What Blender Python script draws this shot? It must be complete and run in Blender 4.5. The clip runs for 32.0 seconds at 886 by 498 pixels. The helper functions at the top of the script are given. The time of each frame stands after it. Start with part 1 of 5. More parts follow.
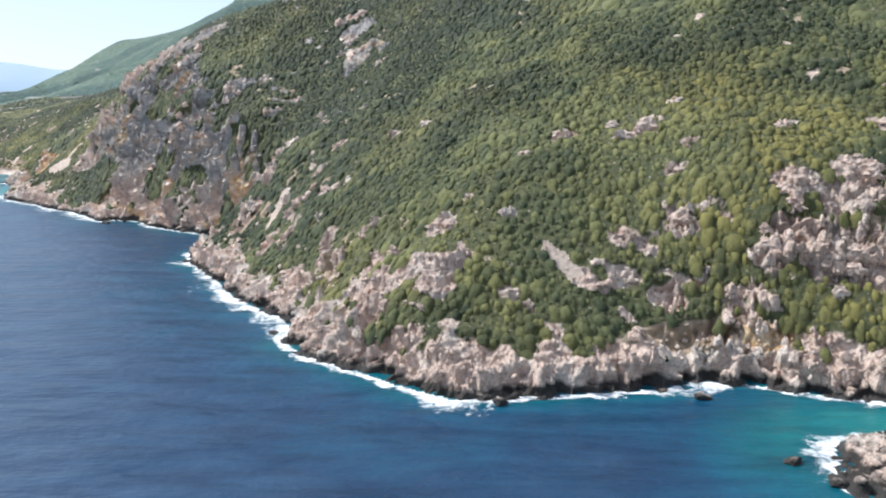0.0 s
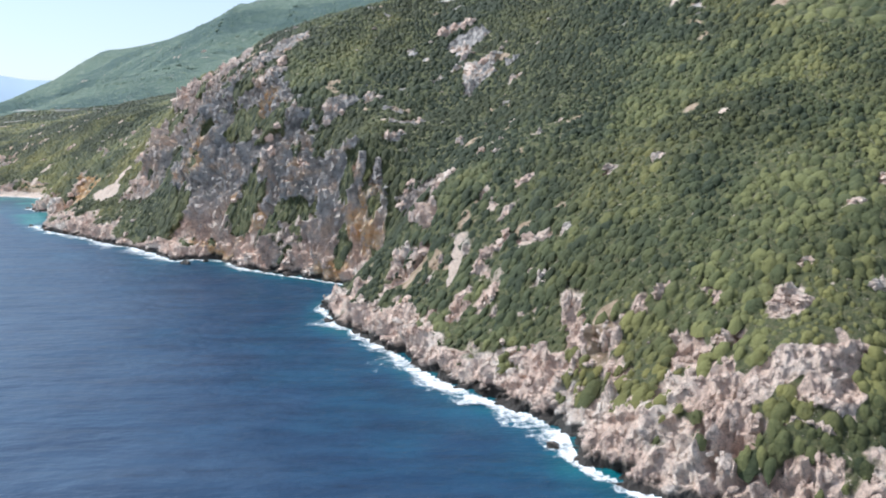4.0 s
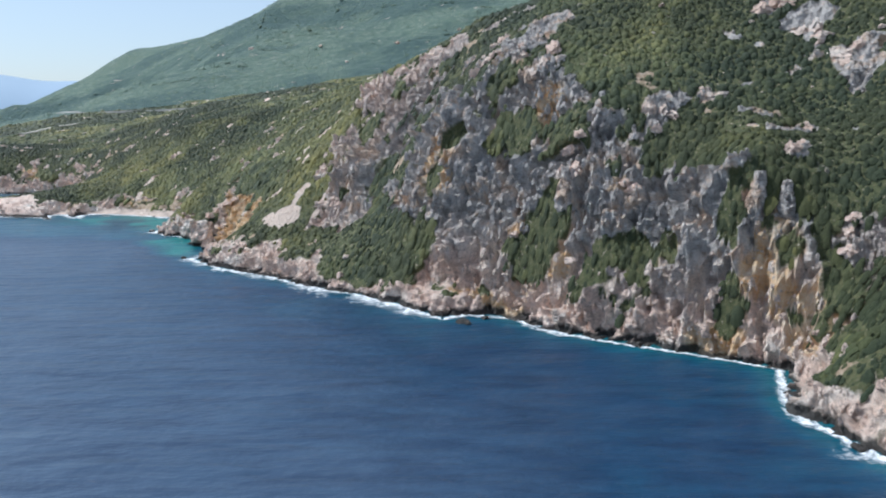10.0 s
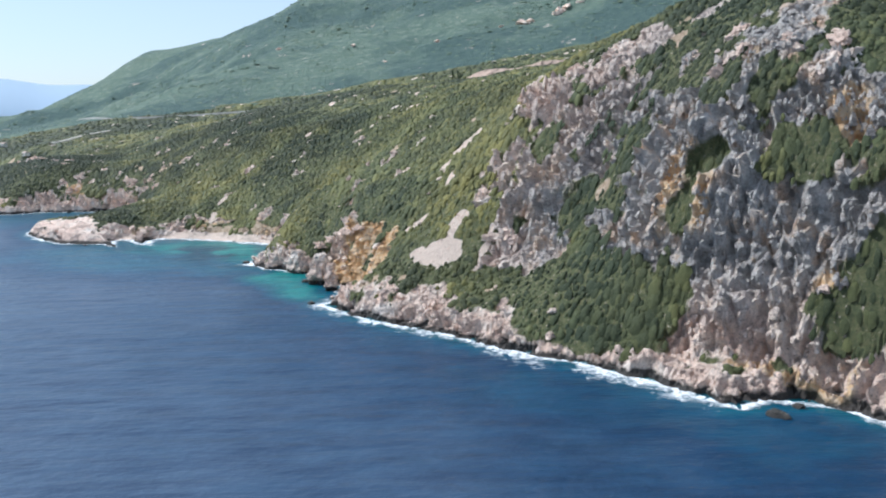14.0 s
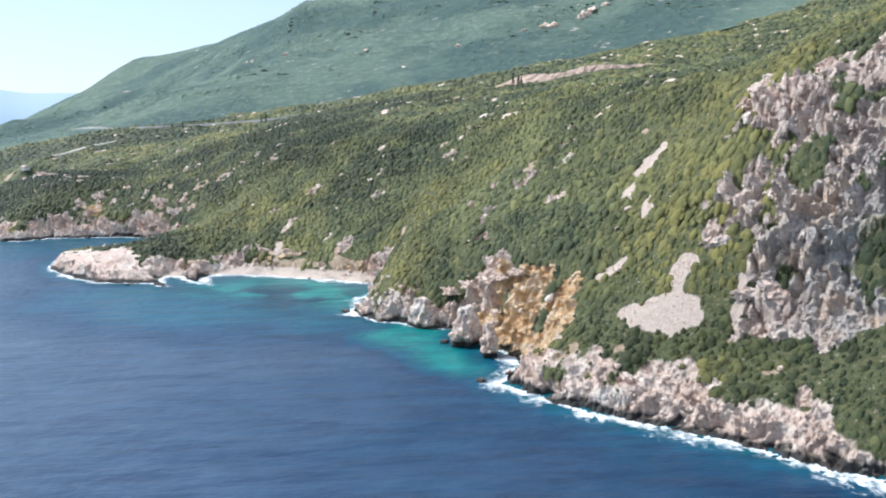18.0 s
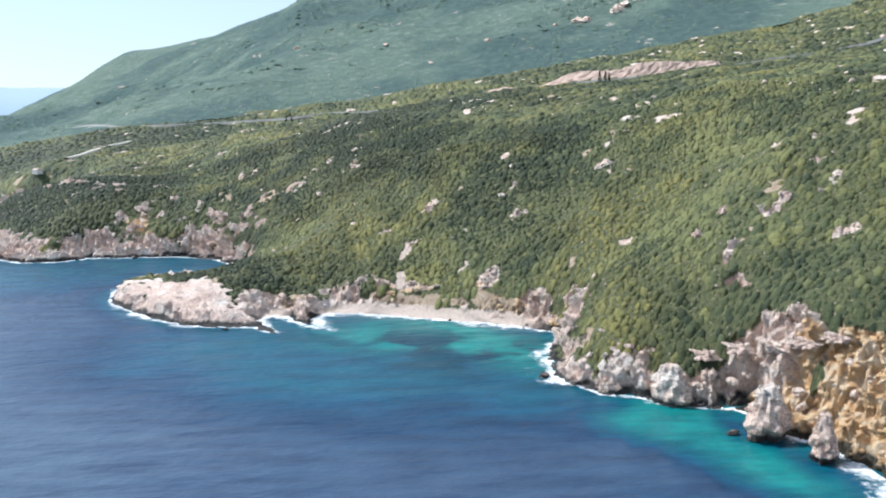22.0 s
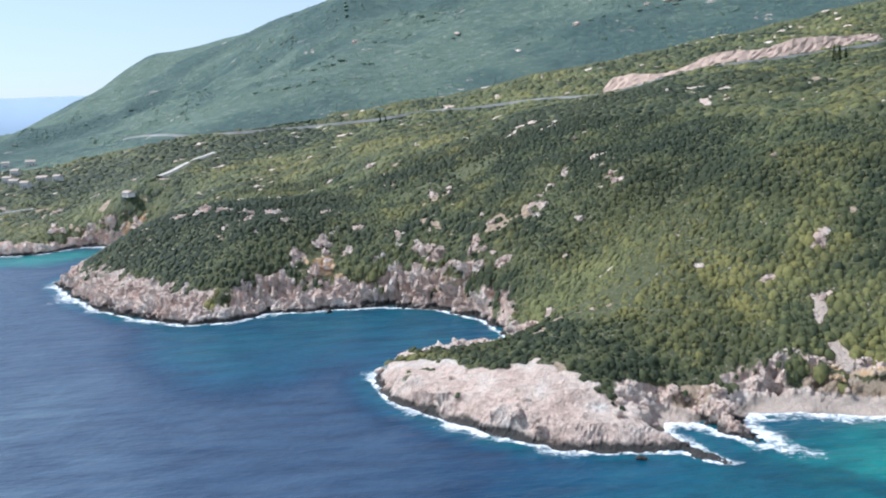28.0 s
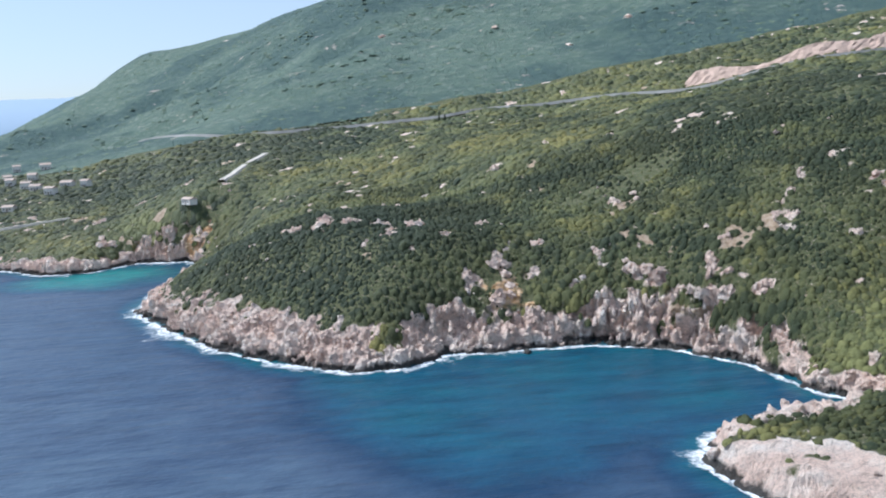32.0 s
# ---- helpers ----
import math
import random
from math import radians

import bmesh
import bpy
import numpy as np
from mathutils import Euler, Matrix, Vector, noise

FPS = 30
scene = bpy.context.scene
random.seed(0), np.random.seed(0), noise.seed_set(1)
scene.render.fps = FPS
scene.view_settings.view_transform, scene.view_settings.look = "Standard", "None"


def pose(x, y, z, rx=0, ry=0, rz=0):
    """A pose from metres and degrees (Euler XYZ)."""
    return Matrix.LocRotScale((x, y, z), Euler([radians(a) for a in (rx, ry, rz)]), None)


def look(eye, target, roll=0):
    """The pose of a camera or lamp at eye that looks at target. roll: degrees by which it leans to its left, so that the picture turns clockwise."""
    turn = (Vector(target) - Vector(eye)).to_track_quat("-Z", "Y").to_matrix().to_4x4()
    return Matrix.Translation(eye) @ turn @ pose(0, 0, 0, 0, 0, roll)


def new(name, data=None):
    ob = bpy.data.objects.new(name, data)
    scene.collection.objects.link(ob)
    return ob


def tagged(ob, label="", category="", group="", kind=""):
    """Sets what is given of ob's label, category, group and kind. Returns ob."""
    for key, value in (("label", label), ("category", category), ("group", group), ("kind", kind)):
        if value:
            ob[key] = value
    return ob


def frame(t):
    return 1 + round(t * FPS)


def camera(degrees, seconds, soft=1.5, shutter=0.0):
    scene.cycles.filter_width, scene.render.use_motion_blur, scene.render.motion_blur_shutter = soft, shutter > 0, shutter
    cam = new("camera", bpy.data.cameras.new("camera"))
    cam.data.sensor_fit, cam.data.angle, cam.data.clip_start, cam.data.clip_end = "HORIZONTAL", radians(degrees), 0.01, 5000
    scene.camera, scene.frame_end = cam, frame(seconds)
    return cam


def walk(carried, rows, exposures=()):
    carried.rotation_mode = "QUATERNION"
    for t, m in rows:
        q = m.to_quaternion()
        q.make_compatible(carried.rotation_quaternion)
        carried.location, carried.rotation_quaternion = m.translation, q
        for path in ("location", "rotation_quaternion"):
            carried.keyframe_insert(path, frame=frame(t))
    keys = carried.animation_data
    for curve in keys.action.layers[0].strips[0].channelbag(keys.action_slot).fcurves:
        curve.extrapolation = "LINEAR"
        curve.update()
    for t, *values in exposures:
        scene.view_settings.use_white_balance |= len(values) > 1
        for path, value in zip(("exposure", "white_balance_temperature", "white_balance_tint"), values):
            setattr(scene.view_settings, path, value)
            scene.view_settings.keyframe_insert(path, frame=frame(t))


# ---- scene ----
cam = camera(57.0, 32.0, soft=2.0)
METRES, EYE, TILT, LEAN, TURN = 700.0, 49.1, -10.0, 0.0, 0.0
ROWS = [
    (0.0, 0.0, 0.0, 0.0, 0.0, 0.0, -0.0),
    (0.5, -0.0104, 0.0077, 0.0024, -0.4, 0.12, 0.08),
    (1.0, -0.0216, 0.0163, 0.0049, -0.83, 0.3, 0.14),
    (1.5, -0.0319, 0.0244, 0.0072, -1.24, 0.47, 0.22),
    (2.0, -0.0431, 0.0332, 0.0097, -1.66, 0.66, 0.3),
    (2.5, -0.0536, 0.0415, 0.0117, -1.92, 0.75, 0.36),
    (3.0, -0.0649, 0.0505, 0.0137, -1.92, 0.77, 0.29),
    (3.5, -0.0747, 0.0582, 0.0153, -1.93, 0.78, 0.24),
    (5.5, -0.1194, 0.0925, 0.0231, -1.93, 0.62, 0.28),
    (6.0, -0.1327, 0.1037, 0.0252, -1.9, 0.62, 0.33),
    (6.5, -0.1425, 0.112, 0.0268, -1.89, 0.64, 0.35),
    (7.0, -0.1544, 0.1215, 0.0288, -1.93, 0.62, 0.37),
    (7.5, -0.1648, 0.1311, 0.0303, -1.86, 0.68, 0.36),
    (8.0, -0.1762, 0.1412, 0.0324, -1.83, 0.64, 0.44),
    (8.5, -0.187, 0.1506, 0.0343, -1.84, 0.64, 0.45),
    (9.0, -0.1985, 0.1612, 0.036, -1.82, 0.67, 0.41),
    (9.5, -0.2082, 0.1702, 0.0379, -1.81, 0.67, 0.53),
    (10.0, -0.2203, 0.1817, 0.04, -1.78, 0.66, 0.57),
    (10.5, -0.2306, 0.1917, 0.0424, -1.77, 0.66, 0.67),
    (11.0, -0.2418, 0.2026, 0.0449, -1.77, 0.66, 0.73),
    (11.5, -0.252, 0.2129, 0.0473, -1.77, 0.65, 0.78),
    (12.0, -0.2625, 0.2243, 0.0503, -1.72, 0.61, 0.84),
    (12.5, -0.2723, 0.235, 0.0528, -1.75, 0.62, 0.97),
    (13.0, -0.2816, 0.2457, 0.0555, -1.71, 0.61, 1.02),
    (13.5, -0.2911, 0.2566, 0.0582, -1.72, 0.61, 1.1),
    (14.0, -0.3012, 0.2685, 0.0611, -1.69, 0.61, 1.2),
    (14.5, -0.3113, 0.2807, 0.064, -1.7, 0.6, 1.29),
    (16.5, -0.3473, 0.3317, 0.0724, -1.56, 1.05, 1.22),
    (17.0, -0.3567, 0.3426, 0.0751, -1.96, 1.09, 1.35),
    (17.5, -0.3668, 0.3549, 0.078, -2.55, 1.14, 1.48),
    (18.0, -0.3771, 0.3671, 0.0805, -3.16, 1.15, 1.54),
    (18.5, -0.3868, 0.3783, 0.083, -3.61, 1.1, 1.55),
    (19.0, -0.3965, 0.3895, 0.0856, -4.04, 1.04, 1.6),
    (19.5, -0.4072, 0.4018, 0.0885, -4.49, 0.96, 1.65),
    (20.0, -0.4179, 0.414, 0.0911, -4.79, 0.97, 1.66),
    (20.5, -0.4281, 0.4254, 0.0936, -4.84, 0.96, 1.6),
    (21.0, -0.4391, 0.4378, 0.096, -4.83, 1.0, 1.51),
    (21.5, -0.4493, 0.4492, 0.0985, -4.84, 0.97, 1.49),
    (22.0, -0.4606, 0.4615, 0.1013, -4.86, 0.95, 1.47),
    (22.5, -0.4711, 0.4729, 0.1035, -4.87, 0.97, 1.47),
    (23.0, -0.4826, 0.4852, 0.1061, -4.89, 0.95, 2.08),
    (23.5, -0.4925, 0.4957, 0.1084, -4.91, 0.93, 2.69),
    (24.0, -0.506, 0.51, 0.1116, -4.95, 0.9, 3.26),
    (24.5, -0.5159, 0.5206, 0.1138, -4.95, 0.92, 3.55),
    (25.0, -0.5286, 0.5341, 0.1167, -4.96, 0.91, 3.66),
    (25.5, -0.5387, 0.5446, 0.1189, -4.98, 0.9, 3.64),
    (27.5, -0.584, 0.5927, 0.1311, -4.97, 0.53, 3.79),
    (28.0, -0.5962, 0.6051, 0.1337, -4.98, 0.53, 3.75),
    (28.5, -0.6075, 0.6167, 0.1358, -5.0, 0.53, 3.73),
    (29.0, -0.6197, 0.6293, 0.1381, -5.02, 0.52, 3.75),
    (29.5, -0.6318, 0.6421, 0.1402, -5.05, 0.55, 3.76),
    (30.0, -0.643, 0.6539, 0.142, -5.28, 0.54, 3.8),
    (30.5, -0.6533, 0.6649, 0.1435, -5.65, 0.57, 3.88),
    (31.0, -0.6662, 0.6789, 0.1456, -6.23, 0.6, 4.01),
    (31.5, -0.6772, 0.691, 0.1472, -6.56, 0.63, 4.07),
    (32.0, -0.689, 0.7044, 0.1491, -6.83, 0.65, 4.14),
]
PATH = [(t, pose(0, 0, EYE, TILT, LEAN, TURN) @ pose(METRES * x, METRES * y, METRES * z, 90 + pitch, roll, yaw)) for t, x, y, z, yaw, pitch, roll in ROWS]
walk(cam, PATH, [(0.0, 0.25, 5600, 8), (3.5, 0.2, 5500, 8), (6.0, 0.03, 5400, 8), (9.0, -0.15, 5300, 7), (13.0, -0.02, 5300, 7), (19.0, 0.31, 5400, 7), (25.0, 0.2, 5300, 8), (32.0, -0.02, 5200, 9)])

# ---- daylight ----
SUN_AZ, SUN_EL = -66.0, 49.0  # degrees east of +y, degrees above the sea
world = bpy.data.worlds.new("sky")
scene.world = world
world.use_nodes = True
wn = world.node_tree
sky = wn.nodes.new("ShaderNodeTexSky")
sky.sky_type = "NISHITA"
sky.sun_disc = False
sky.sun_elevation, sky.sun_rotation = radians(SUN_EL), radians(SUN_AZ)
sky.air_density, sky.dust_density, sky.ozone_density, sky.altitude = 1.0, 1.0, 1.0, 50
veil = wn.nodes.new("ShaderNodeMix")  # thin high haze over the whole sky
veil.data_type = "RGBA"
veil.inputs[0].default_value = 0.36
veil.inputs[7].default_value = (9.6, 9.6, 9.4, 1)
wn.links.new(sky.outputs[0], veil.inputs[6])
wn.links.new(veil.outputs[2], wn.nodes["Background"].inputs[0])
wn.nodes["Background"].inputs[1].default_value = 0.11
sun = new("sun", bpy.data.lights.new("sun", "SUN"))
sun.data.energy, sun.data.angle, sun.data.color = 5.0, radians(0.6), (1.0, 0.92, 0.80)
az, el = radians(SUN_AZ), radians(SUN_EL)
sun.matrix_world = look((0, 0, 400), (-math.sin(az) * math.cos(el), -math.cos(az) * math.cos(el), 400 - math.sin(el)))


# ---- materials ----
def node_material(name):
    m = bpy.data.materials.new(name)
    m.use_nodes = True
    nt = m.node_tree
    return m, nt, nt.nodes["Principled BSDF"]


def add(nt, kind, **inputs):
    n = nt.nodes.new("ShaderNode" + kind)
    for key, value in inputs.items():
        n.inputs[key.replace("_", " ")].default_value = value
    return n


def noise_of(nt, scale, detail=4.0, rough=0.6, vector=None, stretch=None):
    n = add(nt, "TexNoise", Scale=scale, Detail=detail, Roughness=rough)
    src = vector or add(nt, "NewGeometry").outputs["Position"]
    if stretch:
        mp = add(nt, "Mapping")
        mp.inputs["Scale"].default_value = stretch
        nt.links.new(src, mp.inputs[0])
        src = mp.outputs[0]
    nt.links.new(src, n.inputs["Vector"])
    return n.outputs[0]


def ramp(nt, value, stops):
    r = add(nt, "ValToRGB")
    e = r.color_ramp.elements
    e[0].position, e[0].color = stops[0][0], (*stops[0][1], 1)
    e[1].position, e[1].color = stops[-1][0], (*stops[-1][1], 1)
    for p, c in stops[1:-1]:
        e.new(p).color = (*c, 1)
    nt.links.new(value, r.inputs[0])
    return r.outputs[0]


def grey(a, b):
    return [(a, (0, 0, 0)), (b, (1, 1, 1))]


def mix(nt, factor, a, b, mode="MIX"):
    n = nt.nodes.new("ShaderNodeMix")
    n.data_type, n.blend_type = "RGBA", mode
    for socket, v in ((n.inputs[0], factor), (n.inputs[6], a), (n.inputs[7], b)):
        if isinstance(v, (int, float)):
            socket.default_value = v
        elif isinstance(v, tuple):
            socket.default_value = (*v, 1)
        else:
            nt.links.new(v, socket)
    return n.outputs[2]


def math_node(nt, op, a, b=0.0):
    n = nt.nodes.new("ShaderNodeMath")
    n.operation = op
    for socket, v in zip(n.inputs, (a, b)):
        if isinstance(v, (int, float)):
            socket.default_value = v
        else:
            nt.links.new(v, socket)
    return n.outputs[0]


def attribute(nt, name):
    a = nt.nodes.new("ShaderNodeAttribute")
    a.attribute_name = name
    return a.outputs["Fac"]


def bump(nt, bsdf, height, strength, distance):
    b = add(nt, "Bump", Strength=strength, Distance=distance)
    nt.links.new(height, b.inputs["Height"])
    nt.links.new(b.outputs[0], bsdf.inputs["Normal"])


def rock_colour(nt, aging=1.0, wear=1.0):
    """Weathered limestone: pale pink by the sea, greyer with lichen higher up, dark pits and clefts."""
    pos = add(nt, "NewGeometry").outputs["Position"]
    z = add(nt, "SeparateXYZ")
    nt.links.new(pos, z.inputs[0])
    broad = noise_of(nt, 0.11, 5, 0.65)
    fine = noise_of(nt, 1.5, 9, 0.8)
    pale = ramp(nt, broad, [(0.32, (0.74, 0.54, 0.43)), (0.46, (0.92, 0.70, 0.57)), (0.56, (0.96, 0.78, 0.65)), (0.7, (0.97, 0.87, 0.77))])
    aged = ramp(nt, broad, [(0.30, (0.25, 0.23, 0.215)), (0.42, (0.46, 0.43, 0.40)), (0.52, (0.64, 0.59, 0.545)), (0.60, (0.70, 0.54, 0.41)), (0.70, (0.72, 0.47, 0.30))])
    high = math_node(nt, "ADD", z.outputs[2], math_node(nt, "MULTIPLY", noise_of(nt, 0.05, 3), 24.0))
    grey_stone = ramp(nt, math_node(nt, "DIVIDE", z.outputs[1], 1000.0), [(0.265, (0.12, 0.12, 0.12)), (0.305, (1, 1, 1)), (0.42, (1, 1, 1)), (0.46, (0.10, 0.10, 0.10))])
    old = math_node(nt, "MULTIPLY", ramp(nt, math_node(nt, "DIVIDE", high, 60.0), grey(0.32, 0.6)), grey_stone)
    base = mix(nt, math_node(nt, "MULTIPLY", old, aging), pale, aged)
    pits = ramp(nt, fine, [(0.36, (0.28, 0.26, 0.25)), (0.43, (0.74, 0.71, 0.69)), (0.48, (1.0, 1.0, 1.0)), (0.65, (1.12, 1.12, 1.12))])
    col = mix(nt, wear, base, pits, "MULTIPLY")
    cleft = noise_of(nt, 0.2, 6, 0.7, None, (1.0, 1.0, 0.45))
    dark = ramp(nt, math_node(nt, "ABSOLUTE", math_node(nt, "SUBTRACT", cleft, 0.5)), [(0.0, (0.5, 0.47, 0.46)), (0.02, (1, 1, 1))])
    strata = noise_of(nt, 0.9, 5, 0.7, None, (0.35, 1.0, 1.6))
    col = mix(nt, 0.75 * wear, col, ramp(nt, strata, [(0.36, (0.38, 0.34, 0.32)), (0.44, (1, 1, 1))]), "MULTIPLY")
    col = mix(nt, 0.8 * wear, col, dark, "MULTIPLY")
    joint = add(nt, "TexVoronoi", Scale=0.55)
    joint.feature = "DISTANCE_TO_EDGE"
    bent = add(nt, "VectorMath")
    bent.operation = "ADD"
    wob = add(nt, "TexNoise", Scale=0.5, Detail=4.0)
    nt.links.new(pos, wob.inputs["Vector"])
    nt.links.new(pos, bent.inputs[0])
    nt.links.new(wob.outputs["Color"], bent.inputs[1])
    nt.links.new(bent.outputs[0], joint.inputs["Vector"])
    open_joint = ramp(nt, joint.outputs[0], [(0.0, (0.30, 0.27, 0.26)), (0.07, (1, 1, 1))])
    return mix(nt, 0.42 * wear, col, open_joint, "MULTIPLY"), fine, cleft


OCHRE_STOPS = [(0.34, (0.34, 0.26, 0.21)), (0.42, (0.74, 0.44, 0.19)), (0.50, (0.82, 0.57, 0.32)), (0.62, (0.88, 0.72, 0.53))]


def ground_material():
    m, nt, bsdf = node_material("hillside_ground")
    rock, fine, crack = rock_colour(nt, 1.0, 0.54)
    # soil and low herbs under the scrub
    herb = ramp(nt, noise_of(nt, 0.8, 8, 0.75), [(0.3, (0.052, 0.066, 0.028)), (0.5, (0.115, 0.125, 0.048)), (0.72, (0.22, 0.19, 0.09))])
    soil = ramp(nt, noise_of(nt, 0.6, 6, 0.7), [(0.3, (0.30, 0.20, 0.12)), (0.5, (0.50, 0.37, 0.25)), (0.75, (0.66, 0.54, 0.42))])
    gravel = ramp(nt, noise_of(nt, 1.6, 8, 0.8), [(0.3, (0.54, 0.40, 0.31)), (0.5, (0.74, 0.59, 0.48)), (0.7, (0.84, 0.71, 0.60))])
    ochre = ramp(nt, noise_of(nt, 0.3, 8, 0.75), OCHRE_STOPS)
    edge = noise_of(nt, 0.5, 5, 0.7)

    specks = ramp(nt, noise_of(nt, 0.9, 7, 0.75), grey(0.60, 0.66))
    herb = mix(nt, math_node(nt, "MULTIPLY", specks, 0.8), herb, gravel)

    def mask(name, soft=0.25):
        wob = math_node(nt, "ADD", attribute(nt, name), math_node(nt, "MULTIPLY", math_node(nt, "SUBTRACT", edge, 0.5), 0.7))
        return ramp(nt, wob, grey(0.5 - soft / 2, 0.5 + soft / 2))

    rocky = mix(nt, mask("ochre", 0.7), rock, ochre)
    col = mix(nt, mask("rock"), herb, rocky)
    col = mix(nt, mask("soil"), col, soil)
    col = mix(nt, mask("scree"), col, gravel)
    # black wet lichen zone at the waterline
    z = add(nt, "SeparateXYZ")
    nt.links.new(add(nt, "NewGeometry").outputs["Position"], z.inputs[0])
    tide = math_node(nt, "ADD", z.outputs[2], math_node(nt, "MULTIPLY", math_node(nt, "SUBTRACT", noise_of(nt, 0.16, 5), 0.5), 5.0))
    wet = ramp(nt, math_node(nt, "DIVIDE", tide, 4.0), [(0.26, (0.085, 0.095, 0.10)), (0.48, (1, 1, 1))])
    sandy = attribute(nt, "sand")
    wet = mix(nt, sandy, wet, (1.0, 1.0, 1.0))
    col = mix(nt, 1.0, col, wet, "MULTIPLY")
    nt.links.new(col, bsdf.inputs["Base Color"])
    bsdf.inputs["Roughness"].default_value = 0.9
    bump(nt, bsdf, math_node(nt, "ADD", fine, math_node(nt, "MULTIPLY", crack, 1.2)), 1.0, 1.1)
    return m


def foliage_material(name, dark, mid, light, tint):
    m, nt, bsdf = node_material(name)
    rnd = attribute(nt, "tone")
    broad = noise_of(nt, 0.02, 4, 0.6)
    fine = noise_of(nt, 1.8, 4, 0.75)
    v = math_node(nt, "ADD", math_node(nt, "MULTIPLY", rnd, 0.62), math_node(nt, "MULTIPLY", fine, 0.42))
    col = ramp(nt, v, [(0.15, dark), (0.5, mid), (0.92, light)])
    col = mix(nt, ramp(nt, broad, grey(0.42, 0.62)), col, mix(nt, 1.0, col, tint, "MULTIPLY"))
    nt.links.new(col, bsdf.inputs["Base Color"])
    bsdf.inputs["Roughness"].default_value = 0.65
    bsdf.inputs["Specular IOR Level"].default_value = 0.25
    bump(nt, bsdf, noise_of(nt, 2.4, 5, 0.7), 0.9, 0.5)
    return m


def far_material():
    """Distant slopes: scrub mottled with paler clearings and rock, bluish haze painted into the greens."""
    m, nt, bsdf = node_material("hazed_hillside")
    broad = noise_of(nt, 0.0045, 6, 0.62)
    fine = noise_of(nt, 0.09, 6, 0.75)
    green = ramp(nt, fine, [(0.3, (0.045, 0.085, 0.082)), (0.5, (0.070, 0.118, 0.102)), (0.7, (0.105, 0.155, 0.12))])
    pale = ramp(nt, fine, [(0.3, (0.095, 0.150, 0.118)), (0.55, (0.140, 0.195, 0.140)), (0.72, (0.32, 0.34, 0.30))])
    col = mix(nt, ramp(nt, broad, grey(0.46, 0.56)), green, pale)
    rock, f2, c2 = rock_colour(nt)
    col = mix(nt, ramp(nt, noise_of(nt, 0.03, 8, 0.8), grey(0.62, 0.68)), col, rock)
    nt.links.new(col, bsdf.inputs["Base Color"])
    bsdf.inputs["Roughness"].default_value = 0.95
    bump(nt, bsdf, fine, 1.0, 8.0)
    return m


def sea_material():
    m, nt, bsdf = node_material("sea_water")
    sh = attribute(nt, "shoal_and_sheen")
    wob = math_node(nt, "ADD", sh, math_node(nt, "MULTIPLY", math_node(nt, "SUBTRACT", noise_of(nt, 0.035, 5, 0.6), 0.5), math_node(nt, "ADD", math_node(nt, "MULTIPLY", sh, 0.85), 0.03)))
    # low stops paint sky sheen and haze offshore, shaded navy inshore; high stops are shallows
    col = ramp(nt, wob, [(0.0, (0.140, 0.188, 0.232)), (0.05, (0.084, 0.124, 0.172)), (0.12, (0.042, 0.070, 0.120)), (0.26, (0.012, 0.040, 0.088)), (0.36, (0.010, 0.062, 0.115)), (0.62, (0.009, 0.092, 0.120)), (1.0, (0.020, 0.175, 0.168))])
    weed = ramp(nt, noise_of(nt, 0.028, 4, 0.55, None, (1, 1, 1)), grey(0.50, 0.55))
    col = mix(nt, math_node(nt, "MULTIPLY", weed, attribute(nt, "weed")), col, (0.005, 0.045, 0.075))
    # shaded troughs and bright crests of the waves, painted into the water colour
    ripple_shading = ramp(nt, noise_of(nt, 0.2, 5, 0.62, None, (0.28, 1.0, 1.0)), [(0.36, (0.58, 0.63, 0.70)), (0.5, (0.98, 0.98, 0.98)), (0.66, (1.32, 1.28, 1.2))])
    col = mix(nt, 0.8, col, ripple_shading, "MULTIPLY")
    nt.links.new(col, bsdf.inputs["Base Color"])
    bsdf.inputs["Roughness"].default_value = 0.3
    bsdf.inputs["IOR"].default_value = 1.33
    swell = noise_of(nt, 0.14, 3, 0.5, None, (0.32, 1.0, 1.0))
    chop = noise_of(nt, 0.42, 4, 0.55, None, (0.6, 1.0, 1.0))
    gusts = noise_of(nt, 0.012, 4, 0.6, None, (0.5, 1.0, 1.0))
    waves = math_node(nt, "ADD", math_node(nt, "MULTIPLY", swell, 1.3), math_node(nt, "MULTIPLY", chop, math_node(nt, "MULTIPLY", gusts, 0.9)))
    bump(nt, bsdf, waves, 0.85, 1.0)
    return m


def foam_material():
    m, nt, bsdf = node_material("sea_foam")
    bsdf.inputs["Base Color"].default_value = (0.85, 0.87, 0.88, 1)
    bsdf.inputs["Roughness"].default_value = 0.8
    torn = math_node(nt, "ADD", math_node(nt, "MULTIPLY", noise_of(nt, 0.7, 8, 0.8), 0.6), math_node(nt, "MULTIPLY", noise_of(nt, 0.22, 4, 0.6), 0.4))
    lace = ramp(nt, math_node(nt, "ADD", torn, math_node(nt, "MULTIPLY", attribute(nt, "thick"), 0.30)), grey(0.68, 0.84))
    nt.links.new(lace, bsdf.inputs["Alpha"])
    return m


def plain_material(name, colour, rough=0.8, vary=0.25, scale=1.5):
    m, nt, bsdf = node_material(name)
    a = tuple(c * (1 - vary) for c in colour)
    b = tuple(min(1.0, c * (1 + vary)) for c in colour)
    nt.links.new(ramp(nt, noise_of(nt, scale, 5, 0.65), [(0.3, a), (0.7, b)]), bsdf.inputs["Base Color"])
    bsdf.inputs["Roughness"].default_value = rough
    return m


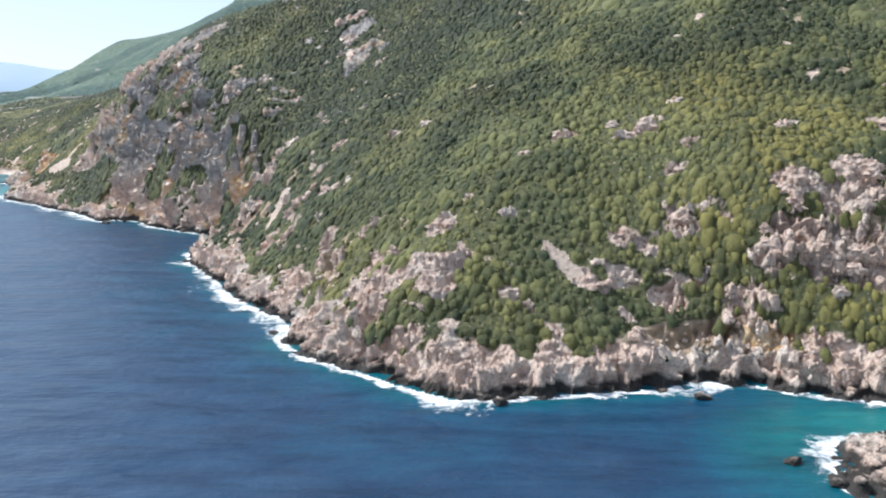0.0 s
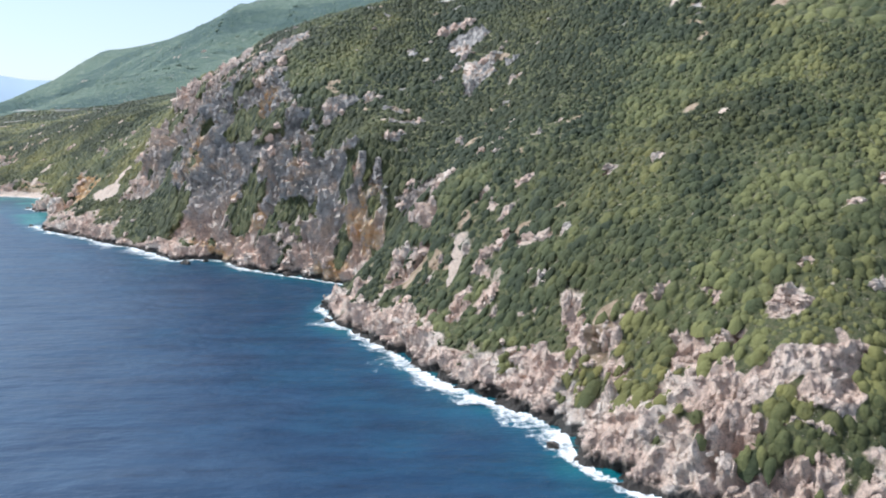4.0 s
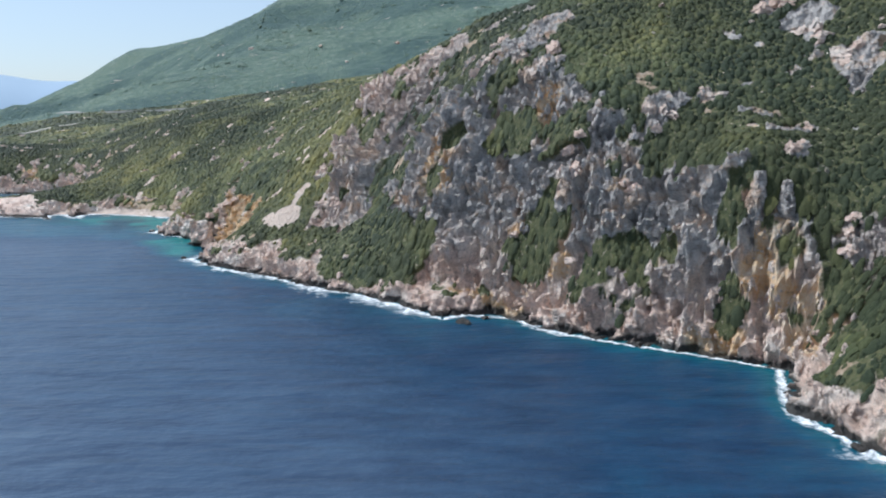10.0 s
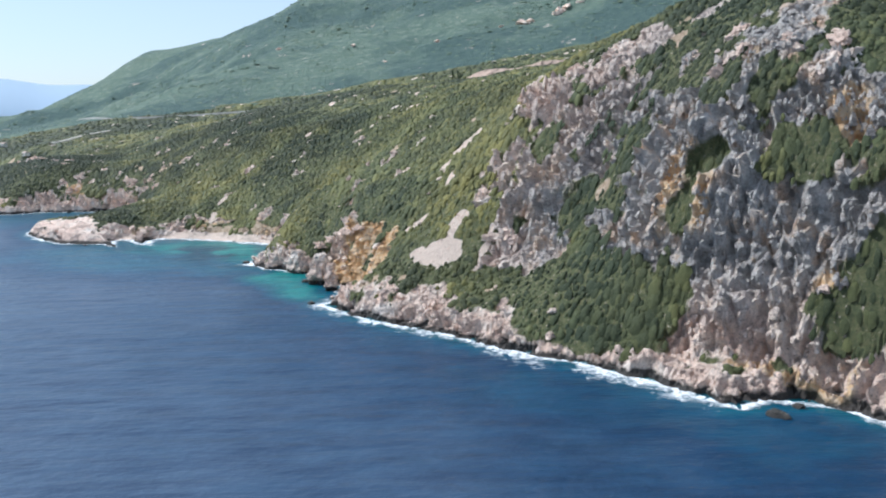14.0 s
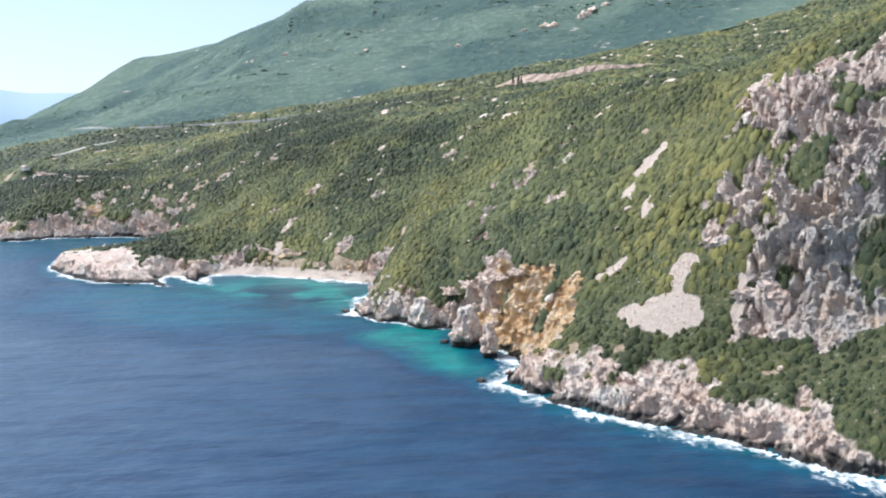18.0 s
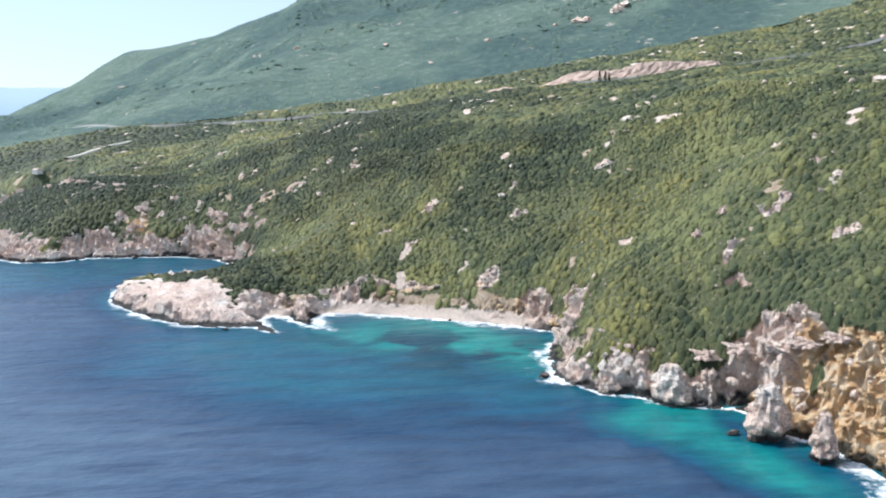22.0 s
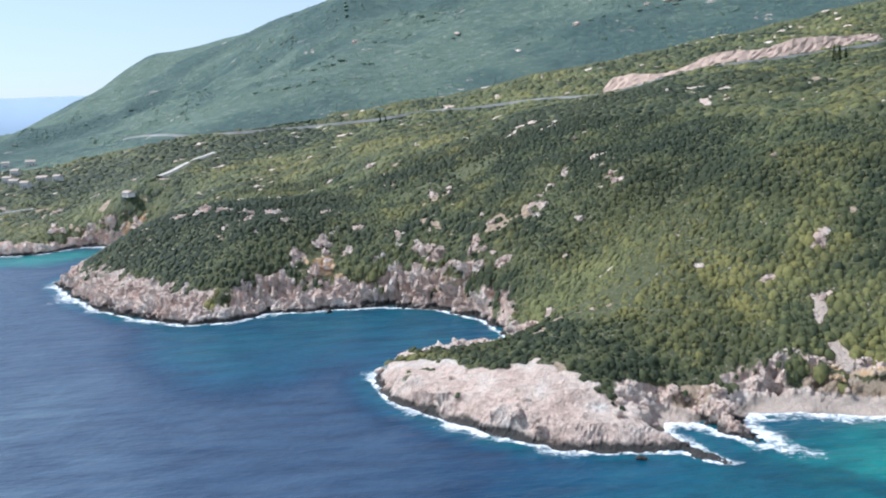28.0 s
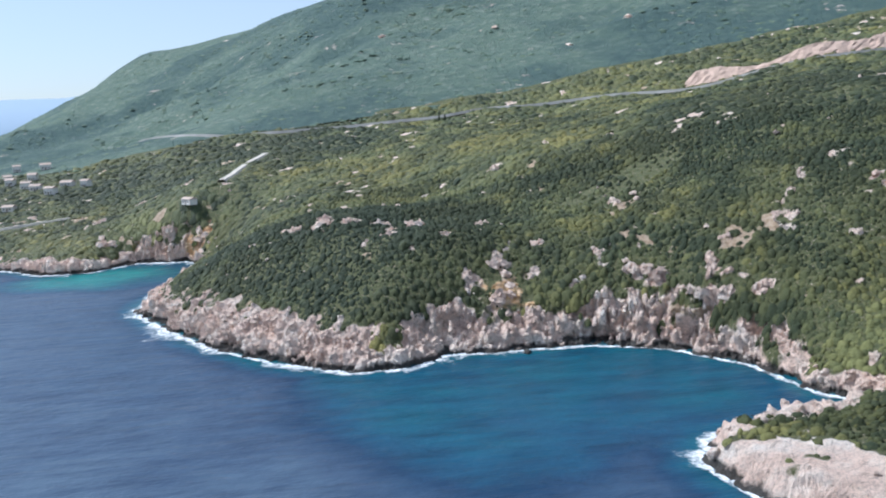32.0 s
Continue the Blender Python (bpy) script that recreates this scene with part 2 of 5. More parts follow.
def stone_material(name, aging=0.25, stain=None, wear=1.0):
    m, nt, bsdf = node_material(name)
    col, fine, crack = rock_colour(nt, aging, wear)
    if stain:
        col = ramp(nt, noise_of(nt, 0.3, 8, 0.75), stain)
    z = add(nt, "SeparateXYZ")
    nt.links.new(add(nt, "NewGeometry").outputs["Position"], z.inputs[0])
    tide = math_node(nt, "ADD", z.outputs[2], math_node(nt, "MULTIPLY", math_node(nt, "SUBTRACT", noise_of(nt, 0.16, 5), 0.5), 5.0))
    wet = ramp(nt, math_node(nt, "DIVIDE", tide, 4.0), [(0.26, (0.085, 0.095, 0.10)), (0.48, (1, 1, 1))])
    nt.links.new(mix(nt, 1.0, col, wet, "MULTIPLY"), bsdf.inputs["Base Color"])
    bsdf.inputs["Roughness"].default_value = 0.9
    bump(nt, bsdf, fine, 1.0, 1.0)
    return m


GROUND = ground_material()
FAR = far_material()
SEA = sea_material()
FOAM = foam_material()
STONE = stone_material("limestone", 0.0, None, 0.3)
SCRUB = foliage_material("scrub_leaves", (0.024, 0.036, 0.018), (0.074, 0.088, 0.037), (0.182, 0.186, 0.068), (1.22, 1.06, 0.84))
PINE = foliage_material("dark_foliage", (0.012, 0.026, 0.010), (0.030, 0.055, 0.020), (0.06, 0.09, 0.03), (1.1, 1.05, 0.9))
BOULDER = stone_material("boulder_limestone", 0.0)
RUBBLE = stone_material("crag_limestone", 0.9)
OCHRESTONE = stone_material("ochre_limestone", 0.0, OCHRE_STOPS)
CUTTING = plain_material("cut_earth", (0.50, 0.36, 0.28), 0.9, 0.35, 0.12)
TARMAC = plain_material("worn_road", (0.25, 0.24, 0.22), 0.9, 0.45, 0.03)
DUST = plain_material("track_dust", (0.58, 0.52, 0.44), 0.95, 0.2, 0.3)
LIME = plain_material("lime_wall", (0.74, 0.70, 0.64), 0.85, 0.12, 0.8)
TILE = plain_material("roof_tile", (0.50, 0.39, 0.32), 0.85, 0.25, 1.2)
DARKPANE = plain_material("dark_opening", (0.03, 0.035, 0.04), 0.3, 0.2, 1.0)
WOOD = plain_material("weathered_pole", (0.16, 0.13, 0.10), 0.9, 0.3, 3.0)
BARK = plain_material("bark", (0.10, 0.075, 0.055), 0.95, 0.3, 3.0)


# ---- noise on arrays ----
def lattice(ix, iy, iz, seed):
    n = (ix * 374761393 + iy * 668265263 + iz * 1274126177 + seed * 974634777) & 0x7FFFFFFF
    n = ((n ^ (n >> 13)) * 1103515245) & 0x7FFFFFFF
    n = ((n ^ (n >> 15)) * 12345677) & 0x7FFFFFFF
    return ((n ^ (n >> 11)) & 0xFFFF) / 65535.0


def value_noise(x, y, z, seed=0):
    ix, iy, iz = (np.floor(v).astype(np.int64) for v in (x, y, z))
    fx, fy, fz = x - ix, y - iy, z - iz
    fx, fy, fz = (f * f * (3 - 2 * f) for f in (fx, fy, fz))
    out = 0
    for dx, wx in ((0, 1 - fx), (1, fx)):
        for dy, wy in ((0, 1 - fy), (1, fy)):
            for dz, wz in ((0, 1 - fz), (1, fz)):
                out = out + wx * wy * wz * lattice(ix + dx, iy + dy, iz + dz, seed)
    return out * 2 - 1


def fbm(x, y, z=0.0, size=10.0, octaves=4, seed=0, gain=0.5):
    x, y, z = (np.asarray(v, float) + 0 * x for v in (x, y, z))
    out, amp, total = 0.0, 1.0, 0.0
    for o in range(octaves):
        k = 2.03 ** o / size
        out = out + amp * value_noise(x * k + 7.3 * o, y * k - 3.1 * o, z * k, seed + o)
        total += amp
        amp *= gain
    return out / total


def ridged(x, y, z, size, octaves=3, seed=0):
    """Sharp-crested noise, 0 to 1."""
    out, amp, total = 0.0, 1.0, 0.0
    for o in range(octaves):
        k = 2.1 ** o / size
        out = out + amp * (1 - np.abs(value_noise(x * k + 5.7 * o, y * k + 2.9 * o, z * k, seed + o))) ** 2
        total += amp
        amp *= 0.5
    return out / total


def cells(x, y, z, size, seed=0):
    """Blocky rock: the two nearest distances to scattered points, in units of size."""
    x, y, z = x / size, y / size, z / size
    ix, iy, iz = (np.floor(v).astype(np.int64) for v in (x, y, z))
    f1, f2 = np.full(x.shape, 9.0), np.full(x.shape, 9.0)
    for dx in (-1, 0, 1):
        for dy in (-1, 0, 1):
            for dz in (-1, 0, 1):
                cx, cy, cz = ix + dx, iy + dy, iz + dz
                d = np.sqrt((cx + lattice(cx, cy, cz, seed) - x) ** 2 + (cy + lattice(cx, cy, cz, seed + 5) - y) ** 2 + (cz + lattice(cx, cy, cz, seed + 9) - z) ** 2)
                f2 = np.minimum(f2, np.maximum(f1, d))
                f1 = np.minimum(f1, d)
    return f1, f2


def smooth(a, b, v):
    t = np.clip((v - a) / (b - a), 0, 1)
    return t * t * (3 - 2 * t)


# ---- plan of the coast: waterline from the near cove round to the far bay ----
COAST_COVE = [(420, -60), (250, 20), (130, 62), (80, 76), (57, 88), (52, 98), (56, 113), (72, 119), (96, 117), (92, 126), (73, 129), (63, 133), (54, 138), (45, 139), (38, 135)]
COAST_SLOPE = [(20, 132), (1, 130), (-8, 137), (-19, 147), (-29, 156), (-35, 166), (-35, 177), (-40, 186), (-49, 197), (-57, 209), (-64, 223), (-71, 237), (-81, 252), (-86, 272), (-77, 297)]
COAST_CLIFF = [(-87, 305), (-97, 312), (-110, 321), (-121, 331), (-130, 345), (-141, 349), (-148, 345), (-159, 360), (-175, 378), (-190, 389), (-208, 409), (-226, 422), (-242, 443), (-235, 455), (-236, 466)]
COAST_BAY = [(-242, 480), (-245, 493), (-258, 497), (-263, 503), (-271, 506), (-279, 519), (-277, 538), (-269, 561), (-279, 571), (-298, 580), (-314, 588), (-328, 594), (-338, 595.5), (-342, 587), (-340, 578.5), (-344, 578.5), (-348, 586), (-351, 592), (-357, 595), (-359.5, 589), (-356.5, 583), (-351.5, 572.5), (-354.5, 572.5), (-360, 579)]
COAST_HEAD = [(-371, 581), (-381, 584), (-393, 593), (-407, 610), (-416, 622), (-420, 639), (-413, 651), (-396, 655), (-371, 658), (-379, 669), (-383, 690), (-396, 710), (-414, 719), (-441, 721), (-456, 722)]
COAST_FAR = [(-467, 713), (-483, 714), (-504, 728), (-523, 748), (-546, 783), (-560, 809), (-562, 832), (-552, 865), (-548, 905), (-562, 922), (-586, 928), (-605, 908), (-628, 910), (-655, 935), (-760, 985), (-1000, 1120), (-1500, 1350), (-2600, 1700)]
LAND_BACK = [(-2600, 5200), (3200, 5200), (3200, -900), (900, -300)]
SHORE = np.array(COAST_COVE + COAST_SLOPE + COAST_CLIFF + COAST_BAY + COAST_HEAD + COAST_FAR, float)
LAND = np.array([tuple(p) for p in SHORE] + LAND_BACK, float)


def coast_distance(x, y):
    """Metres inland from the waterline; negative at sea."""
    x, y = np.asarray(x, float).ravel(), np.asarray(y, float).ravel()
    best, inside = np.full(x.shape, 1e9), np.zeros(x.shape, bool)
    for (ax, ay), (bx, by) in zip(LAND, np.roll(LAND, -1, axis=0)):
        ux, uy = bx - ax, by - ay
        t = np.clip(((x - ax) * ux + (y - ay) * uy) / (ux * ux + uy * uy), 0, 1)
        best = np.minimum(best, (ax + t * ux - x) ** 2 + (ay + t * uy - y) ** 2)
        if uy != 0:
            inside ^= ((ay > y) != (by > y)) & (x < ux * (y - ay) / uy + ax)
    return np.where(inside, 1, -1) * np.sqrt(best)


def near_shore(x, y, low, high):
    """A quick mask of places whose distance inland lies roughly between low and high."""
    d = sample(COAST_ROUGH, x, y)
    return (d > low - 8) & (d < high + 8)


# ---- plan of the hills: ridges, spurs, ledges and valley floors, as x, y and height ----
HILLS = {
    "shore_bluff": [(70, 145, 12), (38, 148, 9), (12, 146, 9), (-10, 152, 10), (-22, 176, 10), (-36, 200, 8), (-50, 222, 7), (-66, 252, 8), (-73, 282, 8)],
    "lower_slope": [(105, 150, 30), (67, 162, 33), (39, 166, 25), (17, 171, 27), (-2, 172, 22), (-14, 188, 22), (-28, 218, 24), (-56, 290, 30)],
    "upper_slope": [(150, 200, 62), (80, 200, 52), (30, 192, 42), (8, 222, 46), (-10, 260, 50), (-30, 300, 52), (-46, 338, 57)],
    "brow": [(200, 290, 112), (110, 280, 98), (55, 300, 92), (10, 335, 86), (-54, 374, 76)],
    "summit": [(300, 420, 175), (170, 430, 160), (60, 460, 142), (-30, 460, 116), (-80, 440, 104)],
    "cliff_foot": [(-84, 312, 7), (-99, 325, 10), (-121, 345, 9), (-140, 361, 10), (-147, 366, 9), (-163, 378, 8), (-190, 405, 7), (-217, 428, 6)],
    "cliff_ledge": [(-72, 306, 26), (-80, 315, 40), (-98, 340, 36), (-113, 351, 43), (-130, 372, 44), (-139, 382, 50), (-156, 418, 46), (-169, 418, 27)],
    "cliff_top": [(-62, 326, 48), (-80, 352, 57), (-106, 373, 66), (-117, 380, 68), (-111, 388, 76), (-122, 405, 80), (-146, 430, 66)],
    "cliff_brow": [(-104, 425, 95), (-132, 450, 88), (-153, 463, 75), (-168, 463, 68), (-168, 476, 67)],
    "scree_fan": [(-182, 428, 22), (-199, 439, 21), (-210, 437, 13), (-222, 430, 6), (-191, 447, 32)],
    "ochre_cliff": [(-229, 468, 11), (-235, 485, 20), (-237, 500, 20), (-262, 513, 9), (-262, 530, 18), (-268, 508, 7)],
    "bay_slope": [(-193, 487, 47), (-219, 502, 34), (-237, 521, 29), (-250, 545, 27), (-260, 575, 21), (-285, 600, 18), (-310, 612, 14), (-325, 603, 9)],
    "bay_spur": [(-240, 622, 46), (-294, 671, 50), (-303, 636, 30), (-316, 658, 34), (-332, 674, 32), (-313, 672, 43), (-340, 642, 20), (-355, 625, 12), (-350, 662, 17)],
    "head_back": [(-362, 606, 8), (-378, 600, 7), (-393, 610, 6), (-405, 628, 5), (-405, 640, 4), (-380, 630, 8)],
    "knolls": [(-55, 272, 31), (-51, 264, 32), (-33, 266, 43), (-2, 160, 19), (-125, 390, 72), (-176, 439, 43), (-265, 545, 17), (-369, 650, 10), (-215, 545, 50), (-194, 540, 60)],
    "cove_ledge": [(64, 104, 1.5), (76, 108, 2), (74, 96, 2.5), (90, 104, 4), (100, 88, 5)],
    "gullies": [(-244, 566, 24), (-226, 573, 36), (-206, 579, 51), (-352, 685, 17), (-334, 689, 25), (-315, 693, 36), (-297, 699, 46)],
    "plateau": [(-139, 522, 78), (-150, 560, 74), (-108, 545, 82), (-72, 545, 87), (-190, 600, 66), (-160, 680, 79), (-220, 720, 70), (-104, 600, 82), (-104, 677, 84), (-50, 570, 90), (-60, 680, 88), (60, 600, 104)],
    "long_ridge": [(-403, 828, 42), (-345, 850, 62), (-254, 843, 74), (-225, 835, 77), (-182, 829, 84), (-115, 797, 89), (-30, 760, 94), (120, 740, 112)],
    "cove_slope": [(-329, 713, 41), (-383, 714, 17), (-408, 728, 15), (-400, 742, 26), (-380, 780, 36), (-310, 780, 58), (-360, 690, 20)],
    "next_head": [(-451, 757, 29), (-487, 794, 30), (-447, 799, 28), (-505, 765, 17), (-520, 800, 22), (-470, 735, 16), (-430, 760, 26), (-530, 850, 18), (-440, 850, 32)],
    "far_foot": [(-1050, 1960, 60), (-1010, 2420, 70), (-1300, 2300, 30), (-1000, 1700, 60)],
    "far_cape": [(-580, 945, 20), (-610, 930, 9), (-660, 960, 10), (-590, 960, 22)],
    "low_ground": [(-700, 1000, 14), (-800, 1100, 20), (-640, 1080, 30), (-520, 900, 24)],
    "valley": [(-560, 940, 30), (-541, 1005, 40), (-600, 980, 20), (-650, 1000, 18), (-724, 1189, 37), (-409, 1134, 61), (-582, 1196, 58), (-470, 960, 42), (-900, 1400, 40), (-1500, 1800, 60)],
    "road_bench": [(-224, 1088, 76), (-196, 1045, 81), (-40, 1066, 103), (150, 1040, 130), (-320, 1120, 67), (-110, 960, 88), (-700, 1420, 72)],
    "mountain_side": [(-387, 1300, 118), (-323, 1371, 153), (-61, 1365, 190), (-6, 1383, 205), (200, 1350, 235), (-516, 1540, 157), (-656, 1506, 86), (-760, 1750, 110)],
    "mountain_crest": [(-912, 1925, 108), (-834, 2175, 214), (-648, 2160, 255), (-449, 2075, 292), (-200, 1950, 385), (200, 1850, 450), (900, 1700, 480), (1600, 900, 420), (1100, 300, 330)],
    "beyond": [(-1400, 2700, 20), (-900, 3200, 60), (0, 3200, 200), (1500, 3000, 300), (-2400, 3000, 30), (-2400, 4800, 50), (3000, 4800, 200), (2900, -500, 200), (700, 0, 150), (300, 150, 95), (200, 120, 50)],
}
spots = [p for line in HILLS.values() for p in line]
spots += [(x, y, 1.0) for x, y in SHORE[3:-2]]
SPOT = np.array(spots, float)
SOFT = 6.0


def kernel(dx, dy):
    return np.sqrt(dx * dx + dy * dy + SOFT * SOFT)


n_spot = len(SPOT)
system = np.zeros((n_spot + 1, n_spot + 1))
system[:n_spot, :n_spot] = kernel(SPOT[:, None, 0] - SPOT[None, :, 0], SPOT[:, None, 1] - SPOT[None, :, 1]) + np.eye(n_spot) * -1.0
system[n_spot, :n_spot] = system[:n_spot, n_spot] = 1
WEIGHTS = np.linalg.solve(system, np.append(SPOT[:, 2], 0))


def hill_exact(x, y):
    out = np.full(x.shape, WEIGHTS[-1])
    for (sx, sy, _), w in zip(SPOT, WEIGHTS):
        out += w * kernel(x - sx, y - sy)
    return out


def raster(x0, x1, y0, y1, step, rule):
    xs, ys = np.arange(x0, x1 + step, step), np.arange(y0, y1 + step, step)
    gx, gy = np.meshgrid(xs, ys)
    return rule(gx.ravel(), gy.ravel()).reshape(gx.shape), x0, y0, step


def sample(table, x, y):
    values, x0, y0, step = table
    u = np.clip((x - x0) / step, 0, values.shape[1] - 1.001)
    v = np.clip((y - y0) / step, 0, values.shape[0] - 1.001)
    i, j = u.astype(int), v.astype(int)
    u, v = u - i, v - j
    return (values[j, i] * (1 - u) + values[j, i + 1] * u) * (1 - v) + (values[j + 1, i] * (1 - u) + values[j + 1, i + 1] * u) * v


COAST_ROUGH = raster(-1020, 320, 50, 1200, 4.0, coast_distance)
HILL_NEAR = raster(-1020, 320, 50, 1200, 2.5, hill_exact)
HILL_FAR = raster(-2640, 3040, -840, 4640, 25, hill_exact)


def hill_height(x, y):
    near = (x > -1015) & (x < 315) & (y > 55) & (y < 1195)
    return np.where(near, sample(HILL_NEAR, x, y), sample(HILL_FAR, x, y))


ROAD = [(-690, 1350), (-625, 1260), (-575, 1195), (-539, 1166), (-452, 1160), (-378, 1152), (-290, 1130), (-224, 1090), (-196, 1066), (-118, 1046), (-60, 1038), (60, 1050), (180, 1052)]
TRACK = [(-548, 945), (-545, 953), (-543, 979), (-538.5, 1001), (-534, 1034), (-529, 1076)]
SHORE_TRACK = [(-760, 1000), (-700, 986), (-672, 983), (-655, 986), (-642, 994), (-628, 1003)]


def off_the_roads(x, y):
    """False within a few metres of a road or track."""
    clear = np.ones(x.shape, bool)
    for line, gap in ((ROAD, 4.0), (TRACK, 3.5), (SHORE_TRACK, 3.0)):
        for (ax, ay), (bx, by) in zip(line, line[1:]):
            ux, uy = bx - ax, by - ay
            t = np.clip(((x - ax) * ux + (y - ay) * uy) / (ux * ux + uy * uy), 0, 1)
            clear &= np.hypot(ax + t * ux - x, ay + t * uy - y) > gap
    return clear


# places with a cover of their own: x, y, half length, half width, turn in degrees
SCREE = [(-207, 438, 8.5, 3.8, 140), (-199, 443, 6, 2, 65), (24, 158, 6, 2, -50), (-49, 241, 6.5, 1.9, 75), (-193, 490, 6, 3, 20), (-201, 481, 4, 1.6, 70), (-200, 470, 4, 1.6, 70),
         (-311, 615, 4.5, 1.6, 60), (-293, 599, 4, 1.5, 60), (-313, 603, 4.5, 1.8, 70), (-192, 430, 4, 1.2, 70), (-212, 459, 4, 1.6, 0), (-32, 229, 4, 1.5, 0)]
BEACH = [(-306, 586, 24, 4, 152), (-330, 596, 10, 4, 0), (-284, 577, 12, 3.5, 140), (-356, 595, 5, 4, 0)]
EARTH = [(-310, 593, 17, 2, 152), (-285, 581, 9, 2, 140), (-350, 598, 4, 4, 0), (45, 146, 9, 3, 0), (-25, 190, 6, 2, 60), (-60, 250, 6, 2, 60)]
OCHRE = [(-226, 463, 6, 5, 122), (-231, 458, 6, 6, 113), (-229, 476, 8, 3.5, 133), (-221, 463, 4, 4, 135), (-229, 461, 11, 8, 120), (-237, 474, 10, 8, 100), (-229, 464, 7, 5, 120), (-243, 488, 7, 4, 110), (60, 143, 6, 2.5, -15)]
TAN = [(-267, 563, 4, 5, 60), (-285, 582, 8, 3, 140), (-310, 595, 14, 2.5, 152), (-116, 370, 5.5, 6.5, 137), (-148, 388, 6, 6, 119), (-116, 345, 5, 4, 133), (-75, 308, 6, 2.8, 143), (-73, 300, 6.5, 2.8, 120), (-124, 354, 4.7, 1.5, 137), (-73, 337, 4.8, 2, 132), (-135, 352, 13, 1.5, 150), (-87, 309, 6.5, 3, 146), (-144, 381, 2.5, 4, 140), (-70, 295, 6, 4, 110), (-435, 735, 8, 5, 170), (-552, 926, 10, 6, 0)]
BARE = [(-178, 441, 6, 5, 130), (-150, 446, 8, 7, 118), (-166, 440, 9, 5, 130), (-274, 574, 5, 4, 139), (-268, 563, 4, 6, 131), (-285, 587, 5, 2.5, 150), (-310, 598, 14, 2, 152), (-383, 598, 27, 10, 128), (-406, 626, 18, 8, 118), (-168, 426, 18, 20, 124), (-182, 432, 11, 13, 140), (-146, 378, 20, 15, 131), (-130, 359, 12, 8, 140), (-117, 349, 10, 7, 136), (-101, 340, 9, 3.2, 150), (-90, 333, 8, 3.5, 133), (-73, 304, 10, 4, 140),
        (-75, 301, 6.5, 3.4, 131), (-59, 294, 7, 5, 116), (-86, 354, 5.5, 4.5, 164), (-114, 371, 7.5, 9, 139), (-128, 402, 9, 12, 110), (-119, 398, 10, 12, 117), (-39, 376, 7, 8, 143), (-37, 346, 5, 10, 142), (-58, 268, 6, 2.8, 113), (-135, 355, 16, 2, 146),
        (-142, 396, 12, 12, 115), (-146, 446, 12, 8, 140), (-170, 455, 10, 6, 120), (-16, 163, 9, 3.4, 134), (-2, 154, 4.5, 2.4, 169), (-8, 159, 14, 3, 0), (72, 162, 6, 2.7, 176), (80, 160, 6.5, 3, 176), (74, 152, 7, 2.6, 171), (66, 155, 3.6, 2, 165)]
GREEN = [(-167, 384, 19, 7, 140), (-102, 332, 8.5, 3, 147), (-83, 310, 3.3, 2.2, 138), (-79, 335, 13, 5, 126), (-112, 355, 7, 2.1, 134), (-81, 316, 3, 1.6, 128), (-124, 370, 4.5, 3.5, 138), (-135, 397, 5, 7, 110), (-64, 269, 7, 3.6, 110), (-53, 301, 9, 3, 127),
         (-126, 353, 5, 1.6, 142), (-93, 372, 15, 10, 159), (-111, 334, 4, 2, 140), (-172, 441, 4, 4, 140), (-156, 464, 10, 4, 140), (-212, 437, 9, 4, 140), (-188, 414, 11, 4, 135), (-8, 149, 7, 1.5, 153), (-160, 412, 4, 4, 140)]
MEADOW = [(-380, 790, 26, 10, 20), (-352, 645, 16, 8, 30), (-60, 470, 40, 14, 10), (-210, 560, 12, 5, 40)]
CLIFFS = [(-118, 366, 75, 48, 140), (-160, 440, 40, 30, 130), (-243, 478, 24, 18, 110), (-270, 545, 22, 14, 95)]


